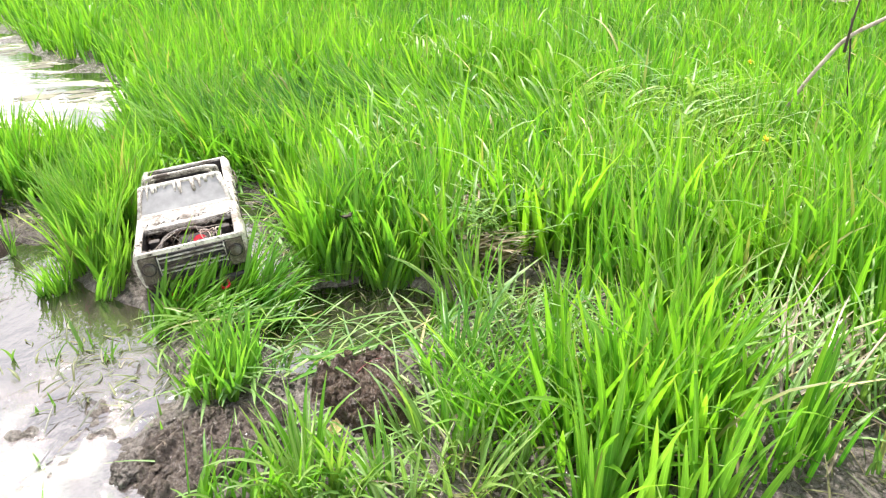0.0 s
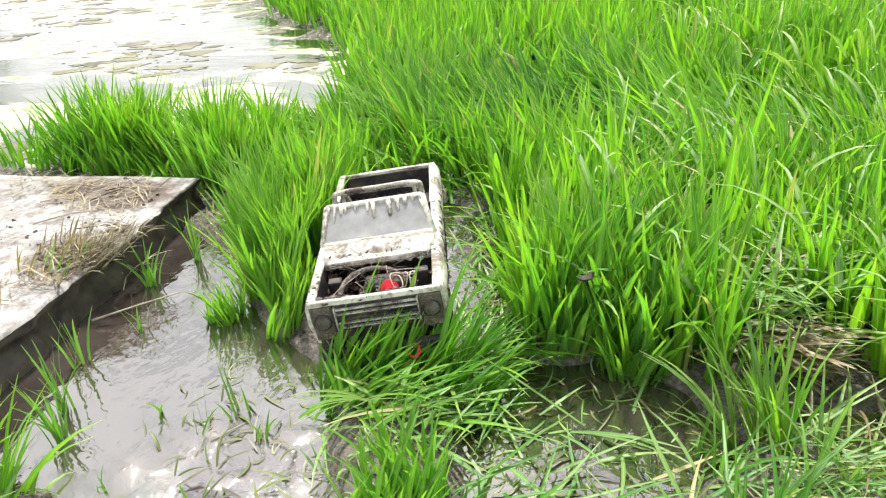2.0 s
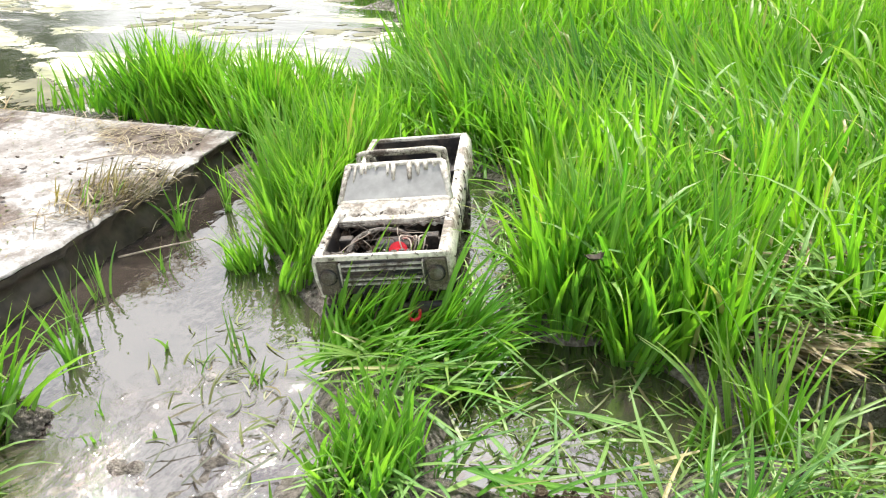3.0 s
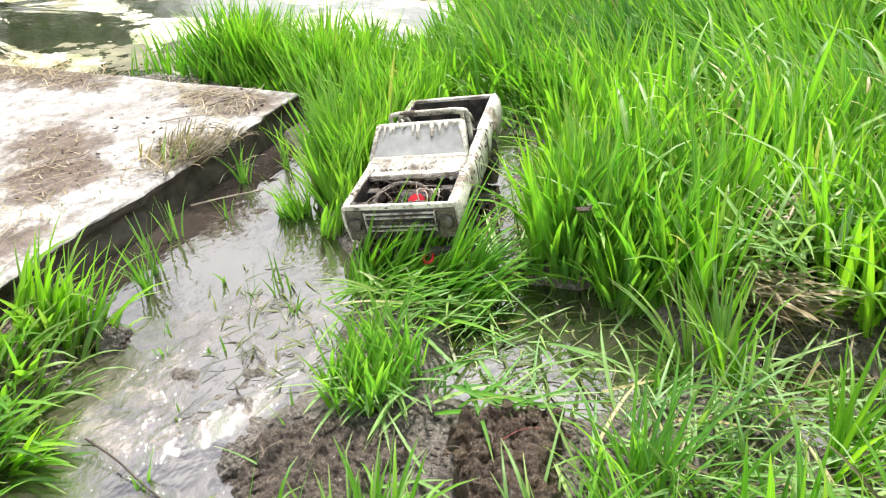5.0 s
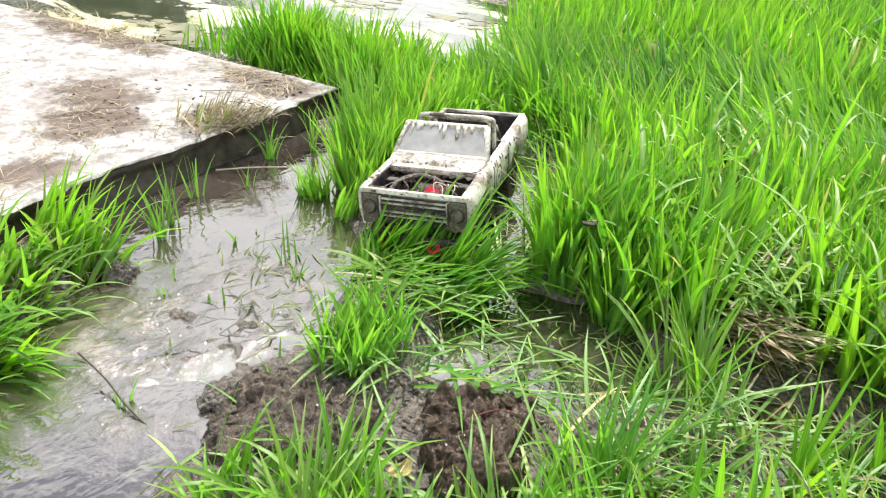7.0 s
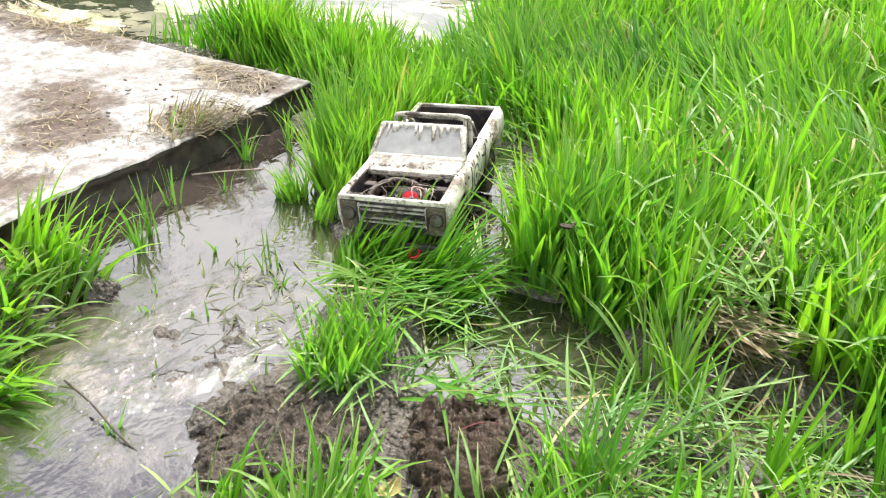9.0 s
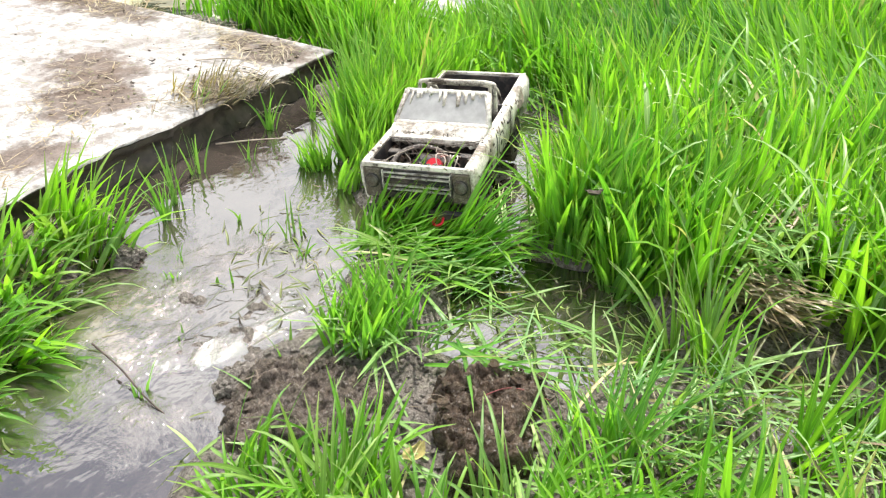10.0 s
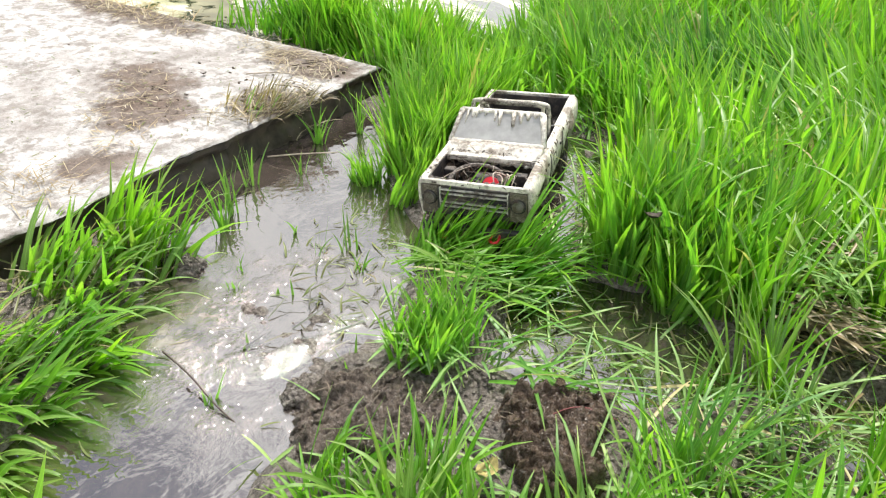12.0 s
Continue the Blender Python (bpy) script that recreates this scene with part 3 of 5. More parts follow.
def truck_wheel(truck, x, y, turn):
    bm = bmesh.new()
    prof = [(-0.020, 0.034), (-0.021, 0.046), (-0.016, 0.053), (0.016, 0.053), (0.021, 0.046), (0.020, 0.034)]
    n = 28
    rings = [[bm.verts.new((px, r * math.cos(k * math.tau / n), r * math.sin(k * math.tau / n))) for px, r in prof] for k in range(n)]
    for a, b in zip(rings, rings[1:] + rings[:1]):
        for i in range(5):
            bm.faces.new((a[i], a[i + 1], b[i + 1], b[i])).smooth = True
    for k in range(n):
        for sx in (-1, 1):
            a = (k + 0.5 * (sx > 0)) * math.tau / n
            lug = bmesh.ops.create_cube(bm, size=1)["verts"]
            for v in lug:
                q = Vector((sx * 0.011 + v.co.x * 0.017, v.co.y * 0.006, 0.054 + v.co.z * 0.008))
                v.co = Vector((q.x, q.y * math.cos(a) - q.z * math.sin(a), q.y * math.sin(a) + q.z * math.cos(a)))
    wheel = new("wheel")
    wheel.parent = truck
    wheel.matrix_basis = pose(x, y, 0.055, 0, 0, turn)
    part("tyre", bm, M_TYRE, wheel, "mud-caked black off-road tyre")
    bm = bmesh.new()
    s = 1 if x > 0 else -1
    bmesh.ops.create_cone(bm, cap_ends=True, segments=24, radius1=0.034, radius2=0.034, depth=0.034, matrix=pose(0, 0, 0, 0, 90, 0))
    bmesh.ops.create_cone(bm, cap_ends=True, segments=12, radius1=0.011, radius2=0.008, depth=0.01, matrix=pose(s * 0.02, 0, 0, 0, 90 * s, 0))
    for k in range(6):
        a = k * math.tau / 6
        bmesh.ops.create_cone(bm, cap_ends=True, segments=8, radius1=0.004, radius2=0.004, depth=0.006, matrix=pose(s * 0.0185, 0.023 * math.cos(a), 0.023 * math.sin(a), 0, 90, 0))
    part("rim", bm, M_BLACK, wheel, "dirty dark wheel rim")


def build_truck():
    rot = Euler((radians(0.4), radians(-5.2), radians(20.4)))
    t = new("toy_pickup_truck")
    t.matrix_basis = Matrix.LocRotScale(Vector((-0.595, 1.448, 0.177)) - rot.to_matrix() @ Vector((0, 0, BELT)), rot, None)
    tagged(t, "mud-splashed cream open-top model pickup truck stuck in wet grass", "model truck")
    part("side_panel", side_panel(-1), M_BODY, t)
    part("side_panel", side_panel(1), M_BODY, t)
    # engine bay
    for s in (-1, 1):
        part("fender_top", box(*sorted((s * 0.1175, s * 0.1055)), 0.004, 0.19, BELT - 0.004, BELT + 0.0025, 0.001), M_BODY, t)
    part("inner_fender", box(-0.113, -0.106, 0.008, 0.17, 0.105, BELT - 0.004, 0.002), M_BLACK, t)
    part("inner_fender", box(0.106, 0.113, 0.008, 0.17, 0.105, BELT - 0.004, 0.002), M_BLACK, t)
    part("engine_bay_floor", box(-0.106, 0.106, 0.010, 0.19, 0.095, 0.108), M_BLACK, t, "muddy black engine bay floor")
    bm = box(-0.096, 0.096, 0.152, 0.164, BELT - 0.010, BELT + 0.003, 0.002)
    bm_box(bm, -0.112, 0.112, 0.163, 0.192, BELT - 0.004, BELT + 0.012, 0.004)
    for v in bm.verts:
        if v.co.y < 0.156:
            v.co.y += 0.012 * math.cos(v.co.x * 34) - 0.008
    part("cowl", bm, M_BODY, t, "mud-covered cream cowl under the windscreen")
    part("firewall", box(-0.105, 0.105, 0.186, 0.192, 0.1, BELT), M_BLACK, t)
    # front
    front = part("front_panel", box(-0.1195, 0.1195, -0.002, 0.007, BELT - 0.009, BELT + 0.002, 0.002), M_BODY, t)
    part("valance", box(-0.117, 0.117, -0.001, 0.010, 0.098, 0.113, 0.002), M_BLACK, t)
    grille = part("grille", box(-0.075, 0.075, 0.003, 0.010, 0.112, BELT - 0.013), M_BLACK, t, "black mud-clogged grille")
    for k in range(5):
        part("grille_bar", box(-0.073, 0.073, -0.003, 0.004, 0.118 + k * 0.0098, 0.1205 + k * 0.0098, 0.0006), M_TRIM if k != 2 else M_BLACK, grille)
    for x in (-0.0755, 0.0755):
        part("grille_edge", box(x - 0.0015, x + 0.0015, -0.0035, 0.004, 0.116, BELT - 0.015), M_TRIM, grille)
    for s in (-1, 1):
        hl = part("headlight", box(*sorted((s * 0.0795, s * 0.1175)), -0.003, 0.010, 0.100, BELT - 0.010, 0.003), M_FACE, t, "muddy cream headlight panel with a round lens")
        bm = bmesh.new()
        bmesh.ops.create_cone(bm, cap_ends=True, segments=24, radius1=0.0150, radius2=0.0125, depth=0.007, matrix=pose(s * 0.0985, -0.006, 0.1385, 90, 0, 0))
        part("lens", bm, M_LENS, hl)
        part("bezel", tube([Vector((s * 0.0985 + 0.0158 * math.cos(a), -0.0045, 0.1385 + 0.0158 * math.sin(a))) for a in np.linspace(0, math.tau, 25)], 0.0016, 6), M_BLACK, hl)
        part("marker_lamp", box(*sorted((s * 0.0765, s * 0.0810)), -0.0045, 0.004, 0.114, BELT - 0.016, 0.001), M_BLACK, hl)
    bumper = part("bumper", box(-0.112, 0.112, -0.024, -0.010, 0.066, 0.086, 0.004), M_BLACK, t, "black front bumper")
    for s in (-1, 1):
        part("bumper_arm", box(s * 0.05 - 0.007, s * 0.05 + 0.007, -0.012, 0.05, 0.072, 0.084), M_BLACK, bumper)
        part("tow_hook", tube(arc([(s * 0.055 - 0.008, -0.024, 0.074), (s * 0.055 - 0.009, -0.040, 0.070), (s * 0.055, -0.047, 0.068), (s * 0.055 + 0.009, -0.040, 0.070), (s * 0.055 + 0.008, -0.024, 0.074)], 4), 0.0032), M_RED, bumper, "small red tow hook")
    part("bumper_slot", tube([Vector((0.022 * math.cos(a), -0.0245, 0.076 + 0.006 * math.sin(a))) for a in np.linspace(0, math.tau, 25)], 0.0012, 6), M_METAL, bumper, "bright oval rim on the bumper")
    # windscreen: base at y 0.188, top at y 0.246
    zb, zt = BELT + 0.012, BELT + 0.069
    wf = new("windscreen")
    wf.parent = t
    bl, br, tl, tr = Vector((-0.112, 0.190, zb)), Vector((0.112, 0.190, zb)), Vector((-0.098, 0.247, zt)), Vector((0.098, 0.247, zt))
    for name, a, b, r in (("pillar", bl, tl, 0.0062), ("pillar", br, tr, 0.0062), ("header_bar", tl, tr, 0.0058), ("sill_bar", bl, br, 0.0068)):
        part(name, tube([a, (a + b) / 2, b], r, 6), M_BODY, wf)
    bm = bmesh.new()
    q = [bl, br, tr, tl]
    out = (br - bl).cross(tl - bl).normalized()
    lo = [bm.verts.new(p + out * 0.001) for p in q]
    hi = [bm.verts.new(p - out * 0.001) for p in q]
    bm.faces.new(lo)
    bm.faces.new(hi[::-1])
    for k in range(4):
        bm.faces.new((lo[k], hi[k], hi[(k + 1) % 4], lo[(k + 1) % 4]))
    part("pane", bm, M_GLASS, wf, "windscreen in a grey that mixes mud film and reflected sky")
    r = random.Random(4)
    for k in range(30):
        f = 0.5 + 0.49 * math.sin(k * 2.1 + r.uniform(-0.8, 0.8))
        depth = 0.05 + 0.42 * r.random() ** 1.8
        c = tl.lerp(tr, f)
        d = (bl.lerp(br, f) - c)
        part("mud_drip", tube([c + Vector((0, -0.002, 0.002)), c + d * depth * 0.6 + Vector((0, -0.002, 0.001)), c + d * depth + Vector((0, -0.001, 0))], r.uniform(0.0026, 0.0068), 6, None, r.uniform(0.25, 0.7)), M_BODY, wf)
    # cabin
    part("cabin_floor", box(-0.110, 0.110, 0.192, 0.345, 0.096, 0.106), M_BLACK, t)
    part("dashboard", box(-0.104, 0.104, 0.198, 0.226, 0.150, BELT - 0.002, 0.005), M_BLACK, t)
    for s in (-1, 1):
        seat = part("seat", box(s * 0.05 - 0.034, s * 0.05 + 0.034, 0.255, 0.305, 0.106, 0.135, 0.008), M_BLACK, t, "black moulded seat")
        part("seat_back", box(s * 0.05 - 0.034, s * 0.05 + 0.034, 0.305, 0.320, 0.12, 0.19, 0.006), M_BLACK, seat)
        part("door_sill", box(*sorted((s * 0.1195, s * 0.106)), 0.19, 0.35, BELT - 0.004, BELT + 0.002, 0.0015), M_BODY, t)
    ring = bmesh.new()
    tube([Vector((-0.05 + 0.02 * math.cos(a), 0.236 + 0.008 * math.sin(a), 0.178 + 0.018 * math.sin(a))) for a in np.linspace(0, math.tau, 17)], 0.0022, 6, ring)
    part("steering_wheel", ring, M_BLACK, t)
    # bed
    bed = part("bed_floor", box(-0.106, 0.106, 0.352, 0.566, 0.110, 0.118), M_BLACK, t, "dark ribbed truck bed floor")
    for k in range(11):
        x = -0.09 + k * 0.018
        part("bed_rib", box(x - 0.004, x + 0.004, 0.356, 0.562, 0.118, 0.122), M_BLACK, bed)
    for s in (-1, 1):
        part("bed_wall", box(*sorted((s * 0.112, s * 0.106)), 0.352, 0.566, 0.112, BELT - 0.001), M_BLACK, t)
        part("bed_rail", box(*sorted((s * 0.1175, s * 0.1045)), 0.348, 0.574, BELT - 0.003, BELT + 0.005, 0.001), M_BODY, t)
    part("bed_front", box(-0.106, 0.106, 0.345, 0.352, 0.105, BELT + 0.004, 0.001), M_BLACK, t)
    part("tailgate", box(-0.112, 0.112, 0.564, 0.575, 0.105, BELT + 0.005, 0.003), M_BODY, t)
    part("tailgate_lining", box(-0.106, 0.106, 0.560, 0.564, 0.112, BELT - 0.002), M_BLACK, t)
    # roll bar behind the seats, with braces into the bed
    bar = new("roll_bar")
    m_bar = muddy("muddy_bar_paint", (0.70, 0.66, 0.56), (0.09, 0.07, 0.055), 0.47, 0.5, 26)
    bar.parent = t
    zr = BELT + 0.066
    part("hoop", tube(arc([(-0.094, 0.322, 0.12), (-0.094, 0.322, zr - 0.022), (-0.082, 0.322, zr), (0, 0.322, zr + 0.001), (0.082, 0.322, zr), (0.094, 0.322, zr - 0.022), (0.094, 0.322, 0.12)], 5), 0.0055), m_bar, bar)
    part("hoop", tube(arc([(-0.078, 0.338, 0.12), (-0.078, 0.338, zr - 0.03), (-0.068, 0.338, zr - 0.012), (0, 0.338, zr - 0.011), (0.068, 0.338, zr - 0.012), (0.078, 0.338, zr - 0.03), (0.078, 0.338, 0.12)], 5), 0.0045), m_bar, bar)
    for s in (-1, 1):
        part("brace", tube([(s * 0.080, 0.324, zr - 0.002), (s * 0.080, 0.40, zr - 0.045), (s * 0.080, 0.47, 0.12)], 0.0048), m_bar, bar)
    # engine, wires and twigs in the bay
    motor = bmesh.new()
    bmesh.ops.create_cone(motor, cap_ends=True, segments=20, radius1=0.017, radius2=0.017, depth=0.030, matrix=pose(0.022, 0.062, 0.150, 62, 0, 10))
    bmesh.ops.create_cone(motor, cap_ends=True, segments=14, radius1=0.008, radius2=0.006, depth=0.012, matrix=pose(0.025, 0.042, 0.157, 62, 0, 10))
    part("motor", motor, M_RED, t, "red cylindrical electric motor")
    part("gearbox", box(-0.03, 0.05, 0.075, 0.125, 0.108, 0.150, 0.006), M_BLACK, t)
    part("servo", box(-0.075, -0.040, 0.03, 0.075, 0.108, 0.140, 0.004), M_BLACK, t)
    part("shock_tower", box(-0.096, -0.070, 0.085, 0.105, 0.108, 0.165, 0.003), M_BLACK, t)
    part("shock_tower", box(0.070, 0.096, 0.085, 0.105, 0.108, 0.165, 0.003), M_BLACK, t)
    r = random.Random(11)
    for k in range(5):
        x = 0.04 + 0.04 * r.random()
        part("wire", tube(arc([(x, 0.03 + 0.02 * r.random(), 0.125), (x + r.uniform(-0.02, 0.02), 0.06, 0.168 + 0.012 * r.random()), (x + r.uniform(-0.03, 0.02), 0.09, 0.160), (x - 0.02, 0.12, 0.135)], 5), 0.0013, 5), M_WIRE, t)
    for k in range(13):
        x, y = r.uniform(-0.095, 0.06), r.uniform(0.02, 0.14)
        p = [(x, y, 0.125), (x + r.uniform(-0.02, 0.03), y + r.uniform(-0.015, 0.02), 0.15), (x + r.uniform(-0.03, 0.05), y + r.uniform(-0.02, 0.03), 0.172), (x + r.uniform(-0.05, 0.07), y + r.uniform(-0.03, 0.04), 0.18 + 0.02 * r.random())]
        part("caught_twig", tube(arc(p, 3), 0.0012, 5, None, 0.6), M_DARKTWIG if k % 3 else M_WOOD, t)
    mound = bmesh.new()
    for k in range(110):
        x = r.uniform(-0.098, 0.03)
        c = (x, r.uniform(0.015, 0.15), r.uniform(0.108, 0.140 - 0.25 * x))
        bmesh.ops.create_icosphere(mound, subdivisions=1, radius=r.uniform(0.004, 0.012), matrix=Matrix.Translation(c))
    for v in mound.verts:
        v.co += 0.005 * noise.noise_vector(v.co * 90)
    part("mud_lump", mound, M_SOIL, t, "clumps of wet mud in the engine bay")
    cake = bmesh.new()
    grid = {}
    for i in range(41):
        for j in range(13):
            x, f = -0.112 + 0.224 * i / 40, j / 12
            front = 0.138 + 0.014 * noise.noise(Vector((x * 28, 0, 2))) + 0.010 * noise.noise(Vector((x * 90, 0, 4)))
            lump = 0.003 * noise.noise(Vector((x * 60, f * 3, 1))) + 0.002 * noise.noise(Vector((x * 170, f * 9, 1)))
            grid[i, j] = cake.verts.new((x, front + (0.190 - front) * f, BELT + 0.0155 * min(1, f * 1.6) - 0.012 * (1 - min(1, f * 3)) ** 2 + lump))
    for i in range(40):
        for j in range(12):
            cake.faces.new((grid[i, j], grid[i + 1, j], grid[i + 1, j + 1], grid[i, j + 1])).smooth = True
    low = [cake.verts.new(grid[i, 0].co + Vector((0, 0.006, -0.007))) for i in range(41)]
    for i in range(40):
        cake.faces.new((low[i], low[i + 1], grid[i + 1, 0], grid[i, 0])).smooth = True
    part("mud_cake", cake, muddy("mud_caked_paint", (0.68, 0.66, 0.60), (0.17, 0.14, 0.11), 0.51, 0.55, 9), t, "crust of drying mud on the cowl")
    part("mud_caked_cable", tube(arc([(-0.075, 0.035, 0.150), (-0.058, 0.075, 0.170), (-0.020, 0.098, 0.177), (0.030, 0.092, 0.172), (0.055, 0.075, 0.150)], 6), 0.0055, 8, None, 0.7), M_MUD, t)
    drying = plain("drying_mud", (0.24, 0.20, 0.155), 0.8, 0, 0.5, 90, 0.6)
    for k in range(8):
        y, drop = r.uniform(0.20, 0.50), r.uniform(0.008, 0.035)
        part("mud_drip", tube([(0.1225, y, BELT - 0.002), (0.1265, y + r.uniform(-0.004, 0.004), BELT - 0.4 * drop), (0.1272, y + r.uniform(-0.006, 0.006), BELT - drop)], r.uniform(0.0018, 0.0034), 6, None, 0.4), drying, t)
    wad = bmesh.new()
    for k in range(26):
        x = r.choice((r.uniform(-0.112, -0.04), r.uniform(-0.112, 0.1)))
        bmesh.ops.create_icosphere(wad, subdivisions=1, radius=r.uniform(0.002, 0.006), matrix=Matrix.Translation((x, r.uniform(0.0, 0.02), BELT - r.uniform(0.0, 0.006))) @ Matrix.Diagonal((1.8, 1, 0.5, 1)))
    for v in wad.verts:
        v.co += 0.003 * noise.noise_vector(v.co * 160)
    part("mud_lump", wad, M_MUD, t, "wads of mud on the front lip")
    splash = bmesh.new()
    for k in range(170):
        y = r.choice((r.uniform(0.0, 0.19), r.uniform(0.0, 0.57)))
        side = r.choice((-1, 1))
        at = r.choice(((r.uniform(-0.11, 0.11), -0.002, r.uniform(0.10, 0.18)), (side * 0.129, y, r.uniform(0.105, 0.165)), (side * r.uniform(0.10, 0.12), y, BELT + 0.003), (r.uniform(-0.1, 0.1), r.uniform(0.14, 0.19), BELT + 0.008), (side * 0.09, 0.322, BELT + r.uniform(0.0, 0.06))))
        s = r.uniform(0.0008, 0.0034)
        bmesh.ops.create_icosphere(splash, subdivisions=1, radius=s, matrix=Matrix.Translation(at) @ pose(0, 0, 0, r.uniform(0, 180), r.uniform(0, 180), 0) @ Matrix.Diagonal((1.7, 0.8, 0.5, 1)))
    part("mud_splash", splash, M_MUD, t, "small blobs of wet mud")["kind"] = "stuff"
    crust = bmesh.new()
    grid = {}
    for i in range(64):
        for j in range(26):
            y, z = 0.335 + 0.235 * i / 63, 0.094 + 0.086 * j / 25
            p = Vector((y * 1.0, z, 4.0))
            hold = noise.noise(p * 24) + 0.6 * noise.noise(p * 60) + 0.9 * math.exp(-((y - 0.425) / 0.055) ** 2) - 0.42 - 3.0 * max(0, z - 0.160) * 10 - max(0, y - 0.52) * 9
            if hold > -0.05 and math.hypot(y - 0.432, (z - 0.093) / 0.92) > 0.064:
                thick = 0.006 * min(1, (hold + 0.05) * 2.2) + 0.003 * noise.noise(p * 130)
                flare = math.exp(-((y - 0.432) / 0.05) ** 2) * 0.006
                grid[i, j] = crust.verts.new((0.1270 + flare + thick, y, z))
    for i, j in grid:
        q = [(i, j), (i + 1, j), (i + 1, j + 1), (i, j + 1)]
        if all(c in grid for c in q):
            crust.faces.new([grid[c] for c in q]).smooth = True
    left, best = set(crust.verts), []
    while left:
        todo = [left.pop()]
        piece = list(todo)
        while todo:
            near = {e.other_vert(v) for v in [todo.pop()] for e in v.link_edges} & left
            left -= near
            todo += near
            piece += near
        best = max(best, piece, key=len)
    best_set = set(best)
    bmesh.ops.delete(crust, geom=[v for v in crust.verts if v not in best_set], context="VERTS")
    part("mud_crust", crust, drying, t, "thick brown mud thrown over the rear quarter")
    # chassis, axles, wheels
    part("chassis", box(-0.045, 0.045, 0.0, 0.56, 0.072, 0.096, 0.004), M_BLACK, t)
    for y in (0.098, 0.432):
        part("axle", tube([(-0.09, y, 0.055), (0, y, 0.057), (0.09, y, 0.055)], 0.009), M_BLACK, t)
        for x in (-0.100, 0.100):
            truck_wheel(t, x, y, -8 if y < 0.2 else 0)
    for s in (-1, 1):
        for y in (0.196, 0.338):
            part("door_gap", tube([(s * 0.1262, y, BELT - 0.004), (s * 0.1286, y, BELT - 0.016), (s * 0.1286, y, 0.125), (s * 0.1245, y, 0.098)], 0.0012, 6), M_BLACK, t)
        part("door_handle", box(*sorted((s * 0.128, s * 0.1315)), 0.300, 0.326, BELT - 0.024, BELT - 0.018, 0.001), M_BLACK, t)
    # round door badge, drawn as a plain ring
    badge = bmesh.new()
    for r0, r1 in ((0.023, 0.028), (0.0, 0.007)):
        n = 28
        inner = [badge.verts.new((0.1295, 0.235 + r0 * math.cos(k * math.tau / n), 0.136 + r0 * math.sin(k * math.tau / n))) for k in range(n)]
        outer = [badge.verts.new((0.1295, 0.235 + r1 * math.cos(k * math.tau / n), 0.136 + r1 * math.sin(k * math.tau / n))) for k in range(n)]
        for k in range(n):
            badge.faces.new((inner[k], outer[k], outer[(k + 1) % n], inner[(k + 1) % n]))
    part("door_badge", badge, M_BLACK, t, "black round badge on the door")
    return t


truck = build_truck()


# ---- grass ----
TRUCK_BOX = [(-0.74, 1.36), (-0.46, 1.47), (-0.67, 2.06), (-0.95, 1.96)]


def field_density(x, y):
    sd = np.minimum.reduce([inside(q, x, y) for q in (POOL, POOL_B, POOL_C, POOL_D)])
    d = np.clip((sd - 0.015) / 0.05, 0, 1)
    d *= np.clip((inside(POND, x, y) - 0.02) / 0.12, 0, 1)
    d *= np.clip(inside(MUDBANK, x, y) / 0.05, 0, 1)
    d *= (inside(TRUCK_BOX, x, y) > 0.03)
    d *= np.where(inside(TRACK, x, y) < 0, 0.04, 1)
    d *= slab_sd(x, y) > 0.03
    d *= np.where((x < -1.16) & (y > 1.55) & (y < 2.10), 0.15, 1)
    d *= np.where((y > -0.35) & (y < 0.75) & (x > -0.5) & (x < 0.6), 0.15, 1)
    d *= np.where((y < 1.42) & (y > 0.45) & (x > -0.75) & (x < -0.1), 0.0, 1) * np.where((y < 1.25) & (y > 0.45) & (x < 0.20), 0.0, 1)
    d *= np.clip(0.75 + 0.55 * waves(x, y, 21, 7), 0.1, 1)
    thin = np.clip(0.3 - inside(THIN, x, y) / 0.05, 0, 1)
    straw = np.exp(-((((x - 0.05) / 0.10) ** 2 + ((y - 1.69) / 0.17) ** 2) ** 2))
    stalks = np.exp(-(((x - 0.69) / 0.17) ** 2 + ((y - 1.10) / 0.2) ** 2) ** 2)
    return d * (1 - 0.97 * thin) * (1 - 0.9 * straw) * (1 - 0.96 * stalks)


def lean_of(x, y):
    """Which way the wind and the wheels have combed the field: direction and strength."""
    az = math.pi * 0.9 + 1.1 * waves(x, y, 31, 2.2)
    k = np.clip(0.25 + 0.5 * waves(x, y, 32, 2.3), 0.0, 1)
    k = k * np.where(y > 3.1, 0.45, 1)
    swept = np.exp(-(((x + 0.12) / 0.7) ** 2 + ((y - 2.68) / 0.42) ** 2))
    k = k * np.clip((y - 2.05) / 0.5, 0.10, 1)
    return np.where(swept > 0.3, math.pi * 0.96, az), np.maximum(k, 1.25 * swept)


def low_shore(x, y):
    """Shorter grass along the way down to the pond's corner."""
    ax, ay, ex, ey = -1.18, 2.30, -0.60, 1.05
    t = np.clip(((x - ax) * ex + (y - ay) * ey) / (ex * ex + ey * ey), 0, 1)
    d = np.hypot(x - ax - t * ex, y - ay - t * ey)
    return 1 - 0.55 * np.exp(-(d / 0.17) ** 2)


